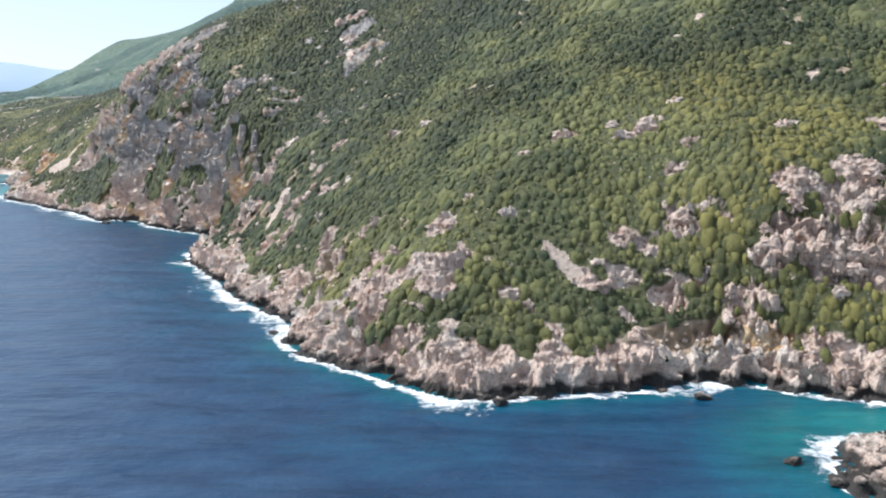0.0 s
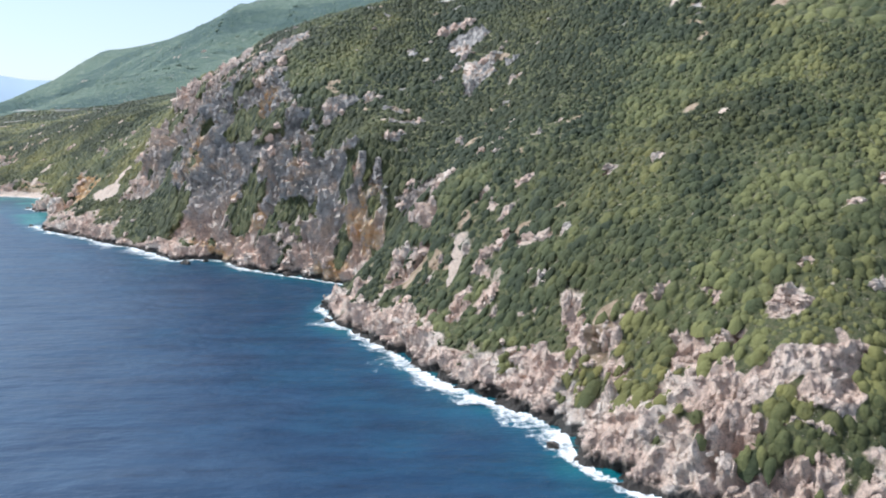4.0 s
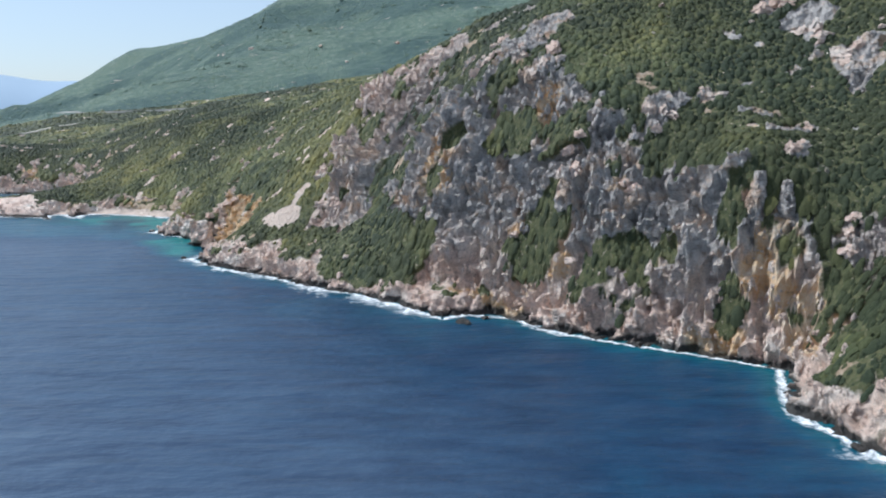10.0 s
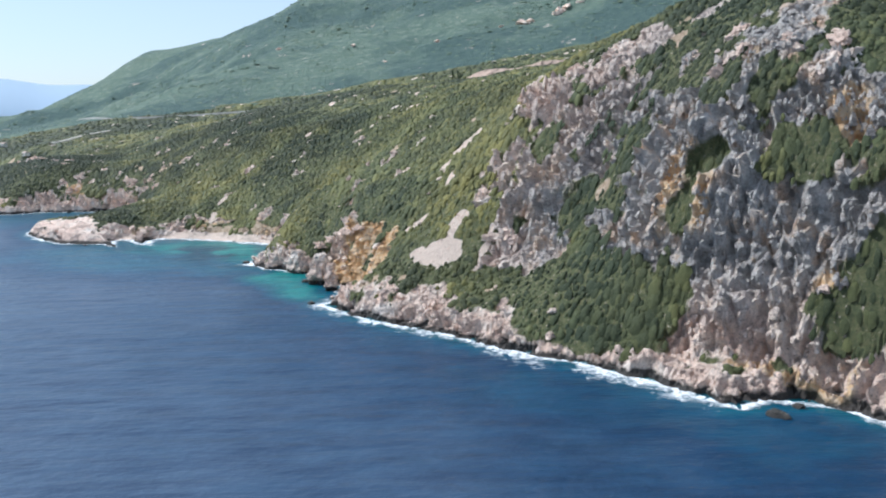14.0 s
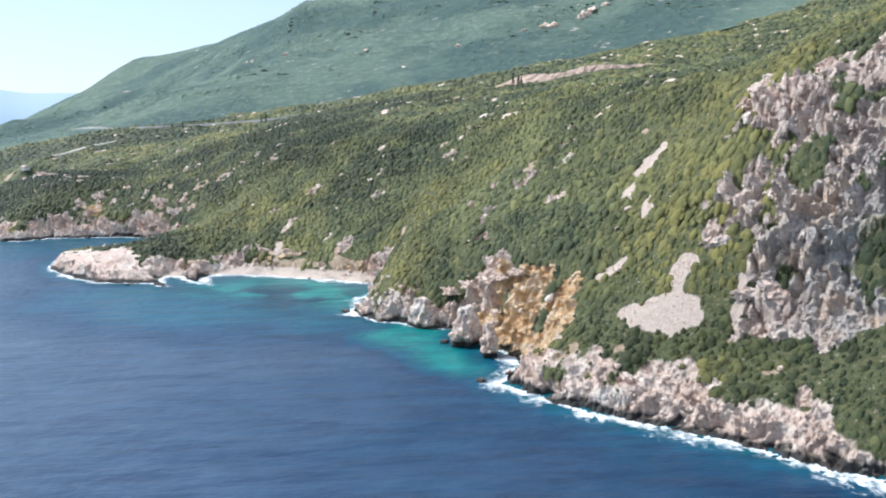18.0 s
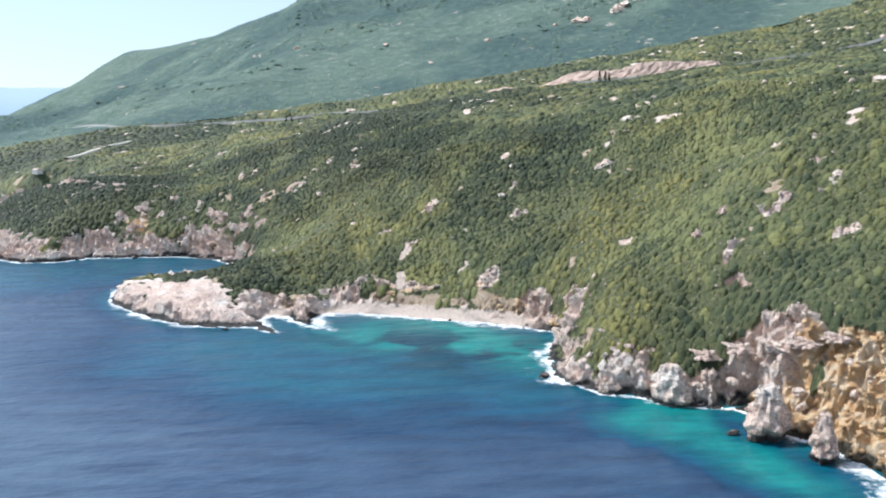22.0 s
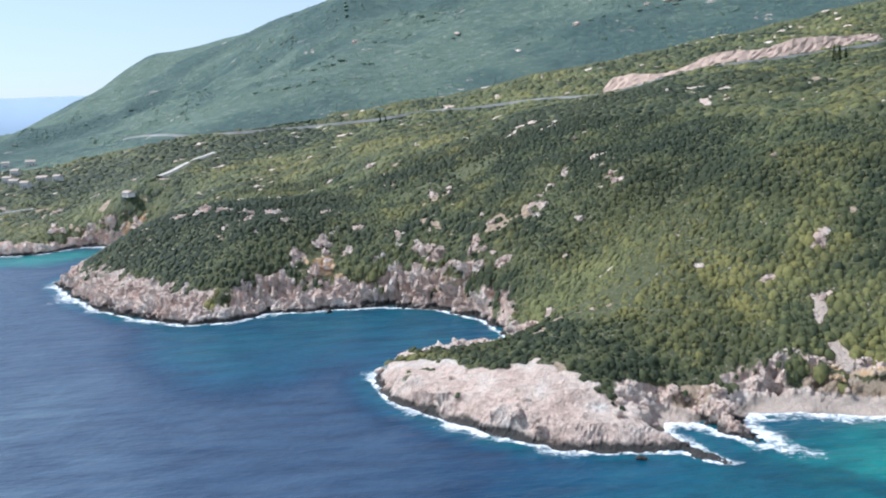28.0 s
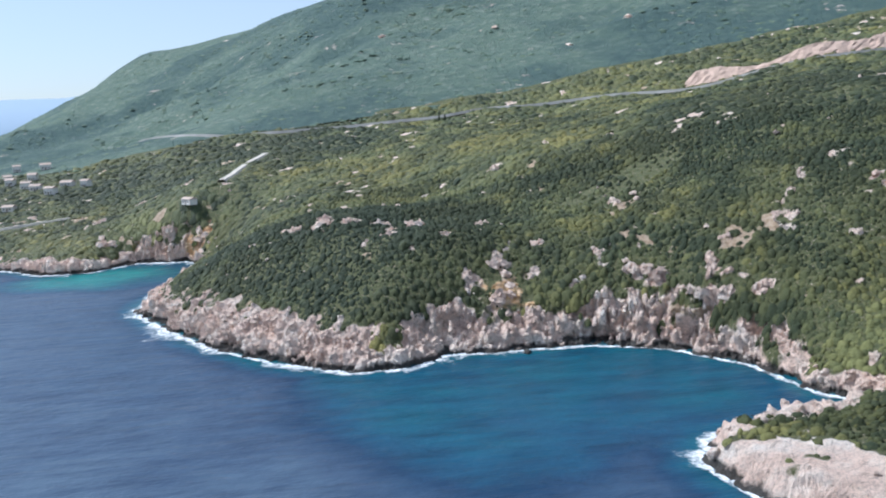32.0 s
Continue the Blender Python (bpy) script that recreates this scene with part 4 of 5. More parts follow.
SHADED_WOODS = [(-120, 368, 72, 42, 140), (-300, 800, 120, 75, 20), (-45, 345, 60, 55, 120), (-610, 1070, 150, 90, 0), (-350, 760, 90, 40, 120), (-455, 770, 70, 40, 145), (-375, 745, 50, 60, 100), (-375, 628, 26, 16, 130), (-85, 400, 60, 40, 140), (-195, 410, 40, 14, 140), (-50, 262, 30, 30, 120), (-330, 780, 60, 40, 20)]


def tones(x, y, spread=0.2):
    """How light a bush is: drifts of species over the slope, painted cloud shade and sun, and each bush its own."""
    drift = 0.52 + 0.6 * fbm(x, y, 0, 45, 3, 121) + 0.75 * fbm(x, y, 0, 12, 3, 122) - 0.44 * smooth(0, 0.6, inside(SHADED_WOODS, x, y)) + 0.26 * smooth(0, 0.7, inside(SUNLIT_SCRUB, x, y))
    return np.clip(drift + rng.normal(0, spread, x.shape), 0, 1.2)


x, y, z, lean = shrub_field(-560, 112, 100, 880, 1.42, 4, 120)
big = 0.5 + 0.5 * fbm(x, y, 0, 14, 3, 101)
size = (0.6 + 1.2 * rng.uniform(0, 1, x.shape) ** 2.6) * (0.6 + 1.0 * big)
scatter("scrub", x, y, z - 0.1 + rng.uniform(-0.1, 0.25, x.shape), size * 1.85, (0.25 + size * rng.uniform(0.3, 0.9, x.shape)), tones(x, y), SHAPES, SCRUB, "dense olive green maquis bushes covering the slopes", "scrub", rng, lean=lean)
x, y, z, lean = shrub_field(-700, 300, 60, 1060, 2.9, 4, 320, (-560, 112, 100, 880, 120))
size = 1.2 + 2.6 * rng.uniform(0, 1, x.shape) ** 2
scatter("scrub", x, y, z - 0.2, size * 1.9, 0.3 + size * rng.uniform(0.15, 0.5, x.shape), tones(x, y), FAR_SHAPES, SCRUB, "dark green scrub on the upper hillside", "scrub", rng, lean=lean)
x, y, z, lean = shrub_field(-1000, 300, 60, 1180, 5.0, 15, 890, (-700, 300, 60, 1060, 320))
size = rng.uniform(2.6, 6.0, x.shape)
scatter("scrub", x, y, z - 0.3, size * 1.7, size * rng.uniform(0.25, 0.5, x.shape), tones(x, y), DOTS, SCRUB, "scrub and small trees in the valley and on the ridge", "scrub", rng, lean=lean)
gx, gy, _ = grid(-1250, 700, 1170, 2150, 11)
x, y = gx + rng.uniform(-7, 7, gx.shape), gy + rng.uniform(-7, 7, gy.shape)
d = coast_distance(x, y)
m = (d > 30) & (fbm(x, y, 0, 120, 3, 131) + rng.normal(0, 0.3, x.shape) > 0.0)
x, y, d = x[m], y[m], d[m]
# leaf colours lifted towards blue-grey to paint the haze of distance
FARSCRUB = foliage_material("hazed_scrub_leaves", (0.090, 0.140, 0.105), (0.115, 0.170, 0.115), (0.15, 0.20, 0.13), (1.15, 1.08, 0.95))
size = rng.uniform(3, 8, x.shape)
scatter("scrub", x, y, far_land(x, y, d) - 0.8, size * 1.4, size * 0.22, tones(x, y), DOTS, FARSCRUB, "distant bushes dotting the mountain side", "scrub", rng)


# ---- rocks ----
def part(name, me, parent, label=""):
    ob = new(name, me)
    ob.parent = parent
    if label:
        tagged(ob, label)
    return ob


def rock_mesh(name, seed, clefts, flat, material, fine=3):
    """A cracked, faceted mass of rock about two metres across, split by clefts into blocks."""
    r = random.Random(seed)
    bm = bmesh.new()
    bmesh.ops.create_icosphere(bm, subdivisions=fine, radius=1.0)
    cuts = [(Vector((r.uniform(-1, 1), r.uniform(-1, 1), r.uniform(-0.3, 1))).normalized(), r.uniform(0.5, 0.85)) for _ in range(9)]
    off = Vector((seed * 3.1, seed * 7.7, 0))
    for v in bm.verts:
        p = v.co.copy()
        for n, dist in cuts:
            over = p.dot(n) - dist
            if over > 0:
                p -= n * over * 0.92
        p *= 1 + 0.38 * noise.noise(p * 1.4 + off) + 0.12 * noise.noise(p * 5.3 + off)
        if clefts:
            near = noise.voronoi(p * clefts + off)[0]
            p *= 0.62 + 0.55 * min(1.0, (near[1] - near[0]) * 2.6)
        v.co = (p.x, p.y * 0.85, p.z * flat)
    me = bpy.data.meshes.new(name)
    bm.to_mesh(me)
    bm.free()
    me.materials.append(material)
    return me


def on_land(x, y):
    xs, ys = np.array([float(x)]), np.array([float(y)])
    return float(land(xs, ys, coast_distance(xs, ys))[0])


def chip_shape(rng, fine=2):
    """A sharp-edged lump of limestone, of triangles only."""
    bm = bmesh.new()
    bmesh.ops.create_icosphere(bm, subdivisions=fine, radius=0.5)
    cuts = [(Vector((rng.uniform(-1, 1), rng.uniform(-1, 1), rng.uniform(-0.2, 1))).normalized(), rng.uniform(0.2, 0.38)) for _ in range(7)]
    for v in bm.verts:
        for n, dist in cuts:
            over = v.co.dot(n) - dist
            if over > 0:
                v.co -= n * over * 0.95
        v.co *= rng.uniform(0.85, 1.1)
    bmesh.ops.delete(bm, geom=[v for v in bm.verts if v.co.z < -0.28], context="VERTS")
    bm.verts.index_update()
    out = np.array([tuple(v.co) for v in bm.verts]), np.array([[v.index for v in f.verts] for f in bm.faces])
    bm.free()
    return out


CHIPS = [chip_shape(rs) for _ in range(10)]
SPLINTERS = [chip_shape(rs, 1) for _ in range(12)]
spot, _, bare = joined([near_patch, high_patch])
stony = bare["rock"] * (1 - bare["scree"]) * (1 - bare["slab"])
hx, hy = steepness(spot[:, 0], spot[:, 1])
sheer = np.hypot(hx, hy) > 0.95


def rubble(where, count, low, high, tall, material, label, shapes=CHIPS):
    at = np.flatnonzero(where)
    at = rng.choice(at, min(count, len(at)), replace=False)
    wide = low + (high - low) * rng.uniform(0, 1, len(at)) ** 2.2
    up = wide * rng.uniform(0.6, 1.0, len(at)) * tall
    scatter("crag_rubble", spot[at, 0], spot[at, 1], spot[at, 2], wide, up, wide, shapes, material, label, "rock rubble", rng, False)


rubble((stony > 0.7) & ((bare["ochre"] < 0.4) | (spot[:, 1] < 450)) & ~sheer & (spot[:, 2] > 1.0), 2600, 0.7, 2.6, 1.0, RUBBLE, "jagged broken limestone along the shore")
rubble((stony > 0.6) & (spot[:, 2] > 1.0) & ~((bare["ochre"] > 0.4) & (spot[:, 1] > 450)), 9500, 0.5, 1.7, 1.4, RUBBLE, "small sharp blades of weathered limestone", SPLINTERS)
rubble((stony > 0.6) & ((bare["ochre"] < 0.4) | (spot[:, 1] < 450)) & sheer & (spot[:, 2] > 4), 3000, 0.7, 2.8, 2.4, RUBBLE, "ribs and pinnacles of grey limestone on the cliffs")
rubble((bare["ochre"] > 0.5) & (stony > 0.5) & (spot[:, 2] > 0.6) & (spot[:, 1] > 400), 1000, 0.4, 2.2, 0.9, OCHRESTONE, "crumbling ochre blocks on the cliff by the bay")
rubble((bare["scree"] > 0.6) & (bare["sand"] < 0.3) & (spot[:, 2] > 4), 700, 0.3, 1.0, 0.7, BOULDER, "loose cream stones strewn over the scree", SPLINTERS)

# white stones lying about among the bushes
gx, gy = rng.uniform(-540, 110, 1000), rng.uniform(105, 870, 1000)
d = coast_distance(gx, gy)
m = (d > 14) & (d < 170) & (fbm(gx, gy, 0, 40, 3, 141) + rng.normal(0, 0.2, gx.shape) > 0.02)
gx, gy, d = gx[m], gy[m], d[m]
size = 0.6 + 2.0 * rng.uniform(0, 1, gx.shape) ** 3
scatter("loose_stones", gx, gy, land(gx, gy, d) + size * 0.3, size * 1.2, size, size, CHIPS, BOULDER, "small white limestone boulders among the bushes", "stones", rng, False)

CRAG_MESHES = [rock_mesh("rock_outcrop", k, 1.9, 0.9, STONE, 3) for k in range(7)]
r = random.Random(12)
AREA_TURN = {"near slope": 0, "second slope": 120, "cliff head": 140, "bay slope": 130, "next head": 150}
for area, places in CRAG_PLAN.items():
    for x, y, radius, turn in places:
        turn = AREA_TURN[area]
        # each crag is broken into several blocks
        blocks = 1 if radius < 2.6 else min(4, int(radius * 0.8))
        for k in range(blocks):
            away = radius * 0.95 * math.sqrt(k / blocks)
            a = r.uniform(0, 6.28)
            px, py = x + away * math.cos(a), y + away * math.sin(a)
            wide = radius * (r.uniform(0.34, 0.55) if blocks > 1 else 0.7)
            ob = new("rock_outcrop", r.choice(CRAG_MESHES))
            ob.matrix_world = pose(px, py, on_land(px, py) + 0.1 * wide, r.uniform(-14, 14), r.uniform(-14, 14), turn + r.uniform(-40, 40)) @ Matrix.Diagonal((wide * 1.1, wide * r.uniform(0.6, 0.9), wide * r.uniform(0.7, 1.15), 1))
            tagged(ob, "pale weathered limestone outcrop standing out of the " + area + " scrub", "rock outcrop", "outcrops on the " + area)

for x, y, radius in ((-61, 1365, 16), (-48, 1372, 12), (-6, 1383, 18), (8, 1392, 14), (30, 1402, 10), (-90, 1362, 8), (-300, 1420, 7), (-420, 1500, 8), (120, 1380, 12), (200, 1340, 10), (-180, 1330, 7), (-250, 1300, 6)):
    ob = new("rock_outcrop", r.choice(CRAG_MESHES))
    xs, ys = np.array([float(x)]), np.array([float(y)])
    ob.matrix_world = pose(x, y, float(far_land(xs, ys, coast_distance(xs, ys))[0]), 0, 0, r.uniform(0, 360)) @ Matrix.Diagonal((radius, radius * 0.7, radius * 0.45, 1))
    tagged(ob, "grey limestone outcrop on the distant mountain side", "rock outcrop", "outcrops on the mountain")

BOULDER_MESHES = [rock_mesh("boulder", 40 + k, 0, 0.75, BOULDER) for k in range(5)]
SEA_ROCKS = [(-142, 341, 2.6), (-136, 345, 1.8), (-427, 722, 1.6), (-420, 724, 1.2), (-434, 719, 1.8), (52, 101, 2.4), (49, 107, 1.8),
             (-82, 255, 1.8), (-37, 172, 1.6), (-252, 480, 1.5), (-256, 499, 2.0), (-281, 522, 2.2), (-299, 580.5, 1.0), (-560, 812, 2), (-245, 446, 1.8), (-276, 571, 1.2), (-368, 578, 1.6), (44, 132, 2.0), (10, 130, 2.0)]
for x, y, radius in SEA_ROCKS:
    ob = new("boulder", r.choice(BOULDER_MESHES))
    ob.matrix_world = pose(x, y, 0.1 * radius, r.uniform(-15, 15), r.uniform(-15, 15), r.uniform(0, 360)) @ Matrix.Diagonal((radius, radius * r.uniform(0.65, 0.9), radius * r.uniform(0.5, 0.8), 1))
    tagged(ob, "dark wet limestone boulder in the surf", "boulder", "boulders in the surf")

# blocks fallen on the rocky shore
n_blocks = 0
while n_blocks < 150:
    i = r.randrange(12, len(SHORE) - 6)
    a, b, t = SHORE[i], SHORE[i + 1], r.random()
    ux, uy = b - a
    n = math.hypot(ux, uy)
    inland = r.uniform(2, 11)
    x, y = a[0] + ux * t + uy / n * inland, a[1] + uy * t - ux / n * inland
    xs, ys = np.array([x]), np.array([y])
    depth = coast_distance(xs, ys)[0]
    if depth < 1.5 or inside(BEACH, xs, ys)[0] > 0.2:
        continue
    radius = r.uniform(0.7, 2.0)
    ob = new("shore_block", r.choice(BOULDER_MESHES))
    ob.matrix_world = pose(x, y, on_land(x, y) + 0.15 * radius, r.uniform(-25, 25), r.uniform(-25, 25), r.uniform(0, 360)) @ Matrix.Diagonal((radius, radius * r.uniform(0.6, 0.9), radius * r.uniform(0.6, 0.95), 1))
    tagged(ob, "pale limestone block lying on the rocky shore", "rock", "blocks on the shore")
    n_blocks += 1


def rock_pillar(x, y, radius, tall, seed, label, base=0.0, group="stacks by the ochre cliff", material=None):
    """A leaning pillar of cracked limestone, undercut at the water and broken at the top."""
    bm = bmesh.new()
    rows, around = 15, 22
    ring = []
    for k in range(rows):
        f = k / (rows - 1)
        swell = 0.80 + 0.34 * math.sin(math.pi * min(1.0, f * 1.25)) - 0.30 * f ** 4
        row = []
        for i in range(around):
            a = 2 * math.pi * i / around
            n = Vector((math.cos(a), math.sin(a), 0))
            at = n * 1.1 + Vector((seed, 0, f * tall / radius * 0.8))
            crack = abs(noise.noise(at * 1.3)) * 0.9 + abs(noise.noise(at * 3.1)) * 0.35
            rad = radius * swell * (1.12 - crack)
            row.append(bm.verts.new((n.x * rad + 0.12 * radius * f, n.y * rad * 0.85, -1.2 + tall * f + 0.8 * noise.noise(at * 2.2) * f)))
        ring.append(row)
    for p, q in zip(ring, ring[1:]):
        for i in range(around):
            bm.faces.new((p[i], p[(i + 1) % around], q[(i + 1) % around], q[i]))
    bm.faces.new(ring[-1])
    bmesh.ops.triangulate(bm, faces=bm.faces[:])
    me = bpy.data.meshes.new("rock_pillar")
    bm.to_mesh(me)
    bm.free()
    me.materials.append(material or BOULDER)
    ob = new("rock_pillar", me)
    ob.matrix_world = pose(x, y, base, 0, 0, seed * 40)
    return tagged(ob, label, "rock pillar", group)


rock_pillar(-246, 478, 4.6, 11.5, 1, "broad pale limestone stack at the foot of the ochre cliff")
rock_pillar(-241, 466, 2.7, 10, 2, "slim pale limestone pillar standing in the surf")
rock_pillar(-257, 500, 4.4, 9.5, 3, "grey limestone buttress beside the shaded cove")

for k, (x, y, top, radius, tall) in enumerate(((-114, 349.5, 41, 3.4, 17), (-102.5, 346, 40, 3.0, 15), (-92, 341, 40, 2.4, 12), (-97, 343, 37, 2.0, 10), (-76, 314, 42, 3.0, 15), (-71, 311, 40, 2.2, 10), (-130, 375, 48, 2.6, 14), (-141, 377, 43, 2.4, 14), (-149, 395, 43.5, 2.8, 15), (-86, 354, 58, 2.6, 10))):
    rock_pillar(x, y, radius, tall, 11 + k, "weathered grey limestone pinnacle standing out of the cliff", top - tall + 0.8, "pinnacles on the cliff", RUBBLE)

# the hard grey band that overhangs the ochre slope
BAND_MESHES = [rock_mesh("rock_overhang", 60 + k, 1.2, 0.8, BOULDER, 4) for k in range(3)]
for x, y, z, wide, turn in ((-248, 502, 11.5, 3.4, 120), (-243, 496, 14.5, 3.6, 115), (-239, 489, 17, 3.4, 115), (-235, 483, 19, 3.2, 130), (-231, 479, 21, 2.8, 130)):
    ob = new("rock_overhang", r.choice(BAND_MESHES))
    ob.matrix_world = pose(x - 0.6, y - 0.2, z - 1.4, 0, 0, turn + r.uniform(-10, 10)) @ Matrix.Diagonal((wide * 1.15, wide * 0.55, wide * 0.5, 1))
    tagged(ob, "grey limestone band overhanging the ochre slope", "rock overhang", "overhangs above the ochre cliff")


# ---- road, track, houses, trees and poles inland ----
def height_at(x, y):
    xs, ys = np.array([float(x)]), np.array([float(y)])
    d = coast_distance(xs, ys)
    return float(land(xs, ys, d)[0]) if y < 1175 and -1000 < x < 300 else float(far_land(xs, ys, d)[0])


def ribbon(line, width, step, lift):
    """A strip laid along a line of plan points, draped on the land."""
    pts = []
    for (ax, ay), (bx, by) in zip(line, line[1:]):
        n = max(1, int(math.hypot(bx - ax, by - ay) / step))
        pts += [(ax + (bx - ax) * k / n, ay + (by - ay) * k / n) for k in range(n)]
    pts.append(line[-1])
    pts = [tuple(sum(p[a] for p in pts[max(0, i - 3):i + 4]) / len(pts[max(0, i - 3):i + 4]) for a in (0, 1)) for i in range(len(pts))]
    left, right, zs = [], [], []
    for i, (x, y) in enumerate(pts):
        (ax, ay), (bx, by) = pts[max(0, i - 1)], pts[min(len(pts) - 1, i + 1)]
        n = math.hypot(bx - ax, by - ay)
        nx, ny = -(by - ay) / n, (bx - ax) / n
        left.append((x + nx * width / 2, y + ny * width / 2))
        right.append((x - nx * width / 2, y - ny * width / 2))
        zs.append(max(height_at(x, y), height_at(*left[-1]), height_at(*right[-1])) + lift)
    zs = [sum(zs[max(0, i - 3):i + 4]) / len(zs[max(0, i - 3):i + 4]) for i in range(len(zs))]
    return left, right, zs


def road_object(name, line, width, material, label, category):
    left, right, zs = ribbon(line, width, 6.0, 0.9)
    bm = bmesh.new()
    rows = [[bm.verts.new((*p, z)) for p, z in zip(side, zs)] for side in (left, right)]
    low = [[bm.verts.new((1.5 * p[0] - 0.5 * o[0], 1.5 * p[1] - 0.5 * o[1], z - 2.2)) for p, o, z in zip(side, other, zs)] for side, other in ((left, right), (right, left))]
    for a, b in ((rows[0], rows[1]), (low[0], rows[0]), (rows[1], low[1])):
        for i in range(len(zs) - 1):
            bm.faces.new((a[i], b[i], b[i + 1], a[i + 1]))
    me = bpy.data.meshes.new(name)
    bm.to_mesh(me)
    bm.free()
    me.materials.append(material)
    return tagged(new(name, me), label, category, kind="structure")


road_object("road", ROAD, 3.2, TARMAC, "pale coast road benched into the mountain foot", "road")
road_object("track", TRACK, 3, DUST, "pale dirt track climbing through scrub", "track")
road_object("shore_track", SHORE_TRACK, 2.2, DUST, "dirt track along the low shore", "track")


def cutting(line, tall, label):
    """The raw earth bank above a road: a broken face with a ragged top."""
    left, right, zs = ribbon(line, 10, 3.0, 1.4)
    q = random.Random(3)
    bm = bmesh.new()
    rows = []
    for k in range(6):
        f = k / 5
        row = []
        for i, ((x, y), z) in enumerate(zip(left, zs)):
            ends = min(1.0, i / 5, (len(zs) - 1 - i) / 5)
            h = tall * (0.55 + 0.45 * noise.noise(Vector((x * 0.02, y * 0.02, 0)))) * ends
            row.append(bm.verts.new((x + 7 * f * 0.3 + q.uniform(-0.8, 0.8), y + 9 * f + q.uniform(-0.7, 0.7), z - 1.5 + h * f + q.uniform(-0.6, 0.6))))
        rows.append(row)
    for a, b in zip(rows, rows[1:]):
        for i in range(len(zs) - 1):
            bm.faces.new((a[i], a[i + 1], b[i + 1], b[i]))
    me = bpy.data.meshes.new("road_cutting")
    bm.to_mesh(me)
    bm.free()
    me.materials.append(CUTTING)
    return tagged(new("road_cutting", me), label, "road cutting", kind="structure")


cutting([(-228, 1098), (-190, 1072), (-159, 1060), (-118, 1050), (-60, 1046), (0, 1048)], 17, "raw pinkish earth bank cut above the road")


def cypress(x, y, tall, label):
    base = pose(x, y, height_at(x, y) - 0.3)
    tree = new("cypress")
    tree.empty_display_size = 1
    tree.matrix_world = base
    tagged(tree, label, "cypress tree", "cypresses")
    bm = bmesh.new()
    bmesh.ops.create_cone(bm, segments=8, radius1=0.22, radius2=0.1, depth=tall * 0.5, cap_ends=True, matrix=pose(0, 0, tall * 0.25))
    me = bpy.data.meshes.new("trunk")
    bm.to_mesh(me)
    bm.free()
    me.materials.append(BARK)
    part("trunk", me, tree)
    q = random.Random(int(x * 7 + y))
    pts, tris = [], []
    for k in range(260):
        f = q.random()
        rad = tall * 0.14 * math.sin(math.pi * min(1, 0.12 + 0.88 * f)) ** 0.7 * (1.05 - 0.75 * f) * q.uniform(0.5, 1.1)
        a = q.uniform(0, 6.28)
        c = Vector((math.cos(a) * rad, math.sin(a) * rad, tall * (0.06 + 0.92 * f)))
        u = Vector((q.uniform(-1, 1), q.uniform(-1, 1), q.uniform(0.2, 1))).normalized() * 0.55
        w = u.cross(Vector((q.uniform(-1, 1), q.uniform(-1, 1), q.uniform(-1, 1)))).normalized() * 0.3
        pts += [tuple(c - w), tuple(c + w), tuple(c + u)]
        tris.append((3 * k, 3 * k + 1, 3 * k + 2))
    me = mesh_from("crown", np.array(pts), np.array(tris), PINE, {"tone": np.full(len(pts), 0.35)}, False)
    part("crown", me, tree)
    return tree


for x, y, tall in ((-182, 829, 9.5), (-178, 831, 8.5), (-176.5, 828, 7), (-403, 1136, 9), (-398, 1138, 7)):
    cypress(x, y, tall, "slender dark green cypress above the scrub")


def box(name, sx, sy, sz, material, at=(0, 0, 0)):
    bm = bmesh.new()
    bmesh.ops.create_cube(bm, size=1, matrix=Matrix.Translation((at[0], at[1], at[2] + sz / 2)) @ Matrix.Diagonal((sx, sy, sz, 1)))
    bmesh.ops.bevel(bm, geom=bm.edges[:], offset=min(sx, sy, sz) * 0.03, segments=1, affect="EDGES")
    me = bpy.data.meshes.new(name)
    bm.to_mesh(me)
    bm.free()
    me.materials.append(material)
    return me


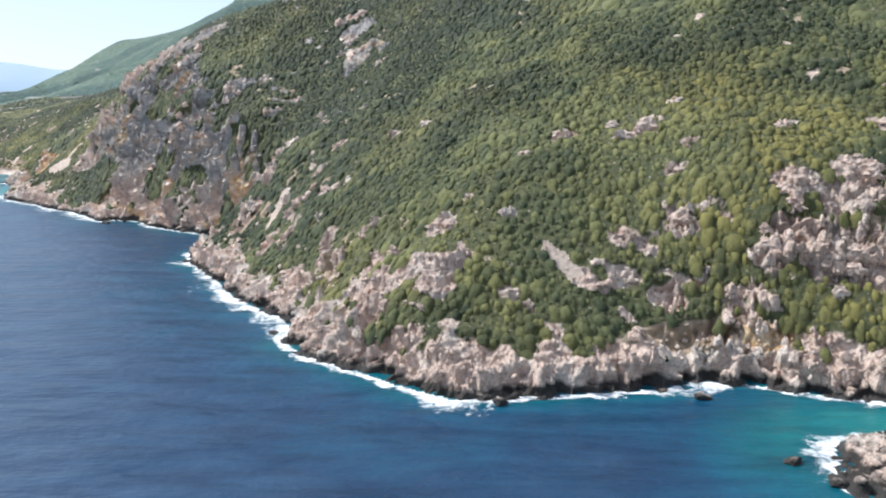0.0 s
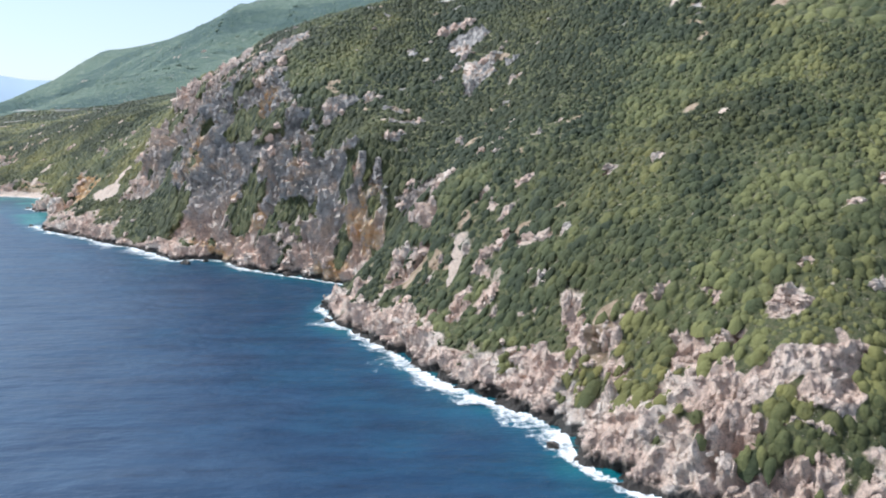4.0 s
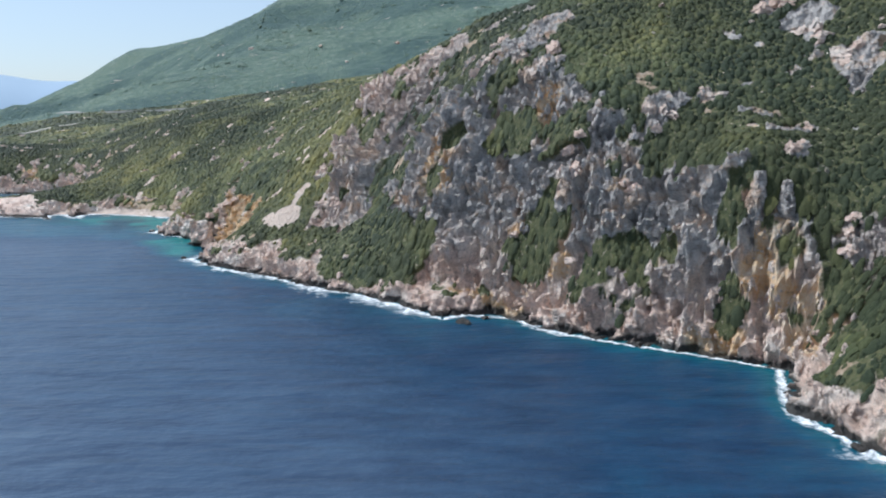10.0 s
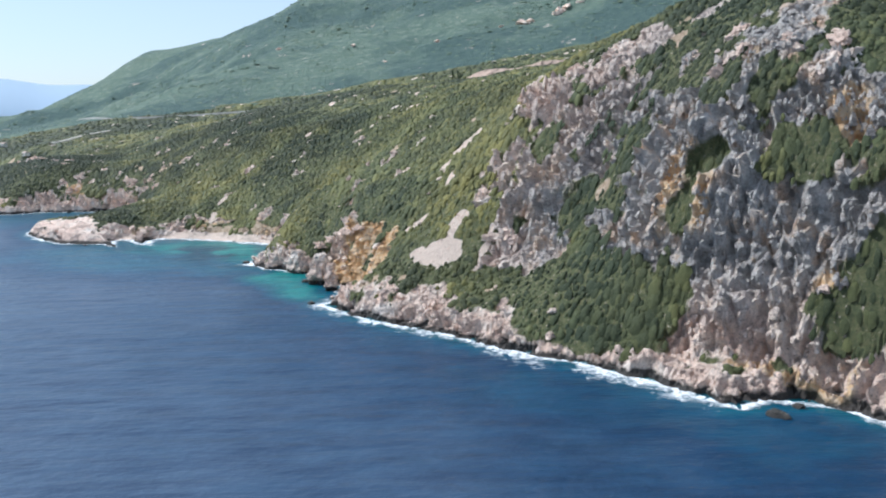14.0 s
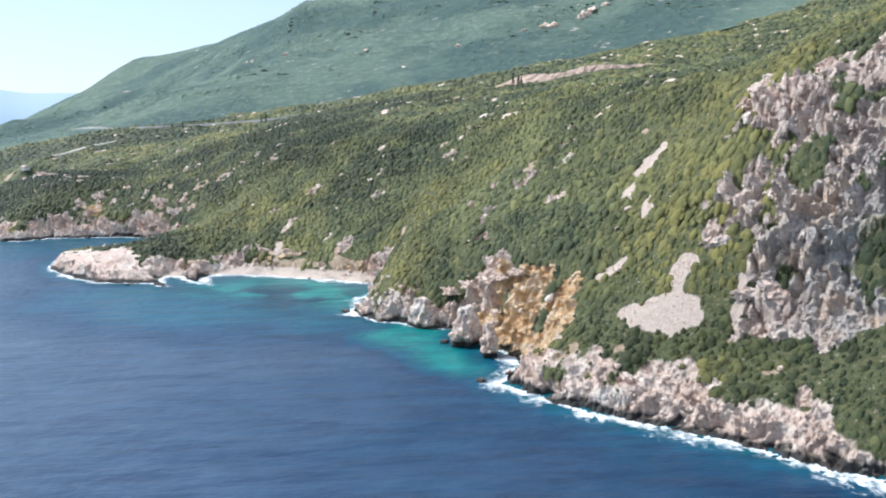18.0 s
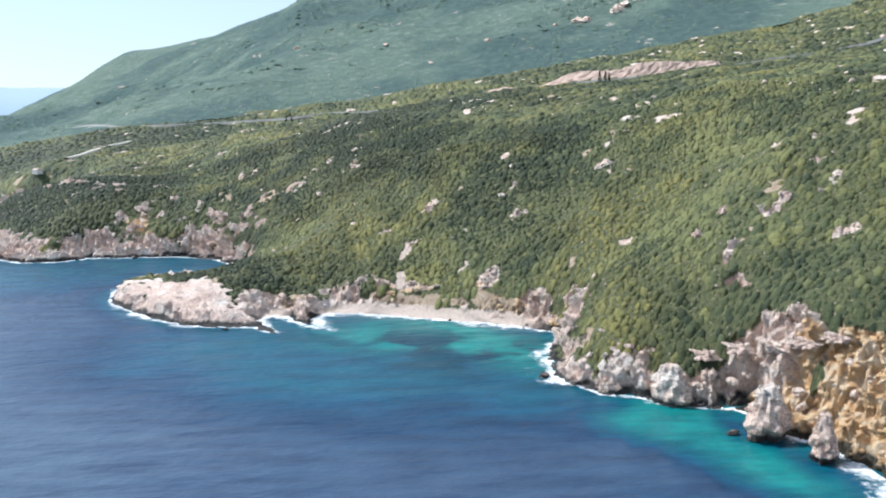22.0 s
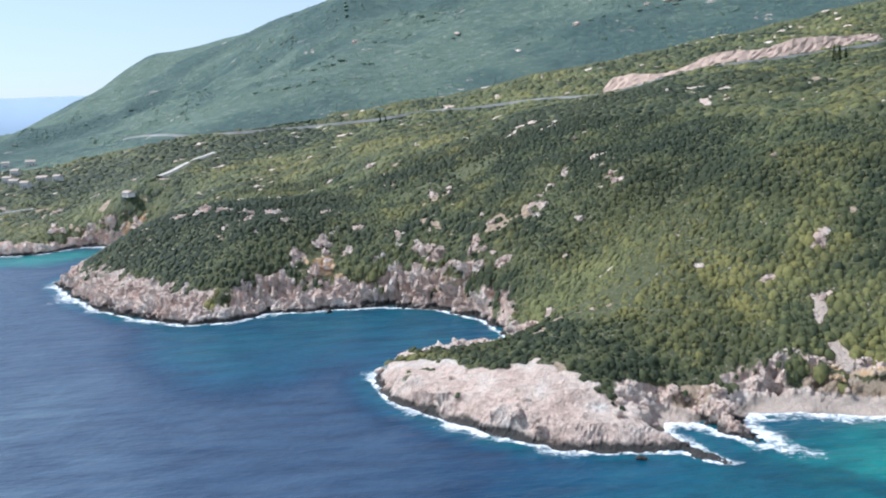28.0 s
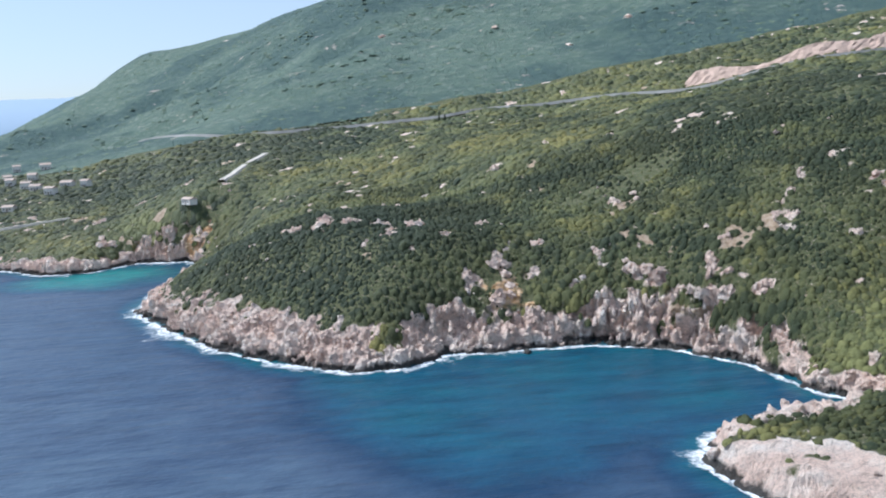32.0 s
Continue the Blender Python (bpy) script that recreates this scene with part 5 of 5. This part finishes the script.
def house(x, y, sx, sy, wall, turn, label):
    h = new("house")
    h.matrix_world = pose(x, y, height_at(x, y) - 0.2, 0, 0, turn)
    tagged(h, label, "house", "houses in the valley")
    part("wall", box("wall", sx, sy, wall, LIME), h)
    bm = bmesh.new()
    ex, ey, rise = sx / 2 + 0.4, sy / 2 + 0.4, sy * 0.22
    v = [bm.verts.new(p) for p in ((-ex, -ey, wall), (ex, -ey, wall), (ex, ey, wall), (-ex, ey, wall), (-ex, 0, wall + rise), (ex, 0, wall + rise))]
    for f in ((0, 1, 5, 4), (2, 3, 4, 5), (0, 4, 3), (1, 2, 5), (3, 2, 1, 0)):
        bm.faces.new([v[i] for i in f])
    me = bpy.data.meshes.new("roof")
    bm.to_mesh(me)
    bm.free()
    me.materials.append(TILE)
    part("roof", me, h)
    for k in (-0.28, 0.28):
        opening = part("window", box("window", 1.2, 0.08, 1.4, LIME, (sx * k, -sy / 2 - 0.03, 1.0)), h)
        part("pane", box("pane", 1.0, 0.06, 1.2, DARKPANE, (sx * k, -sy / 2 - 0.06, 1.1)), opening)
    part("door", box("door", 1.0, 0.08, 2.1, WOOD, (0, -sy / 2 - 0.03, 0.1)), h)
    return h


house(-560, 938, 8, 4.5, 3.0, -50, "small pale stone house alone in the scrub")
q = random.Random(21)
for x, y in ((-720, 1135), (-709, 1149), (-689, 1045), (-675, 1081), (-745, 1218), (-671, 1105), (-703, 1118), (-732, 1162), (-690, 1098), (-655, 1092), (-760, 1180), (-718, 1205)):
    house(x, y, q.uniform(5, 9), q.uniform(5, 7), q.uniform(3, 5), q.uniform(-40, 40), "whitewashed tile-roofed house in the hazy valley")


def pole(x, y, tall):
    p = new("utility_pole")
    p.matrix_world = pose(x, y, height_at(x, y) - 0.3)
    tagged(p, "thin weathered wooden utility pole with a crossarm", "utility pole", "utility poles")
    bm = bmesh.new()
    bmesh.ops.create_cone(bm, segments=8, radius1=0.16, radius2=0.1, depth=tall, cap_ends=True, matrix=pose(0, 0, tall / 2))
    me = bpy.data.meshes.new("post")
    bm.to_mesh(me)
    bm.free()
    me.materials.append(WOOD)
    part("post", me, p)
    part("crossarm", box("crossarm", 1.6, 0.12, 0.12, WOOD, (0, 0, tall - 0.7)), p)


for x, y in ((-139, 523), (-152, 575), (-118, 800), (-60, 780), (-20, 1060)):
    pole(x, y, 8)
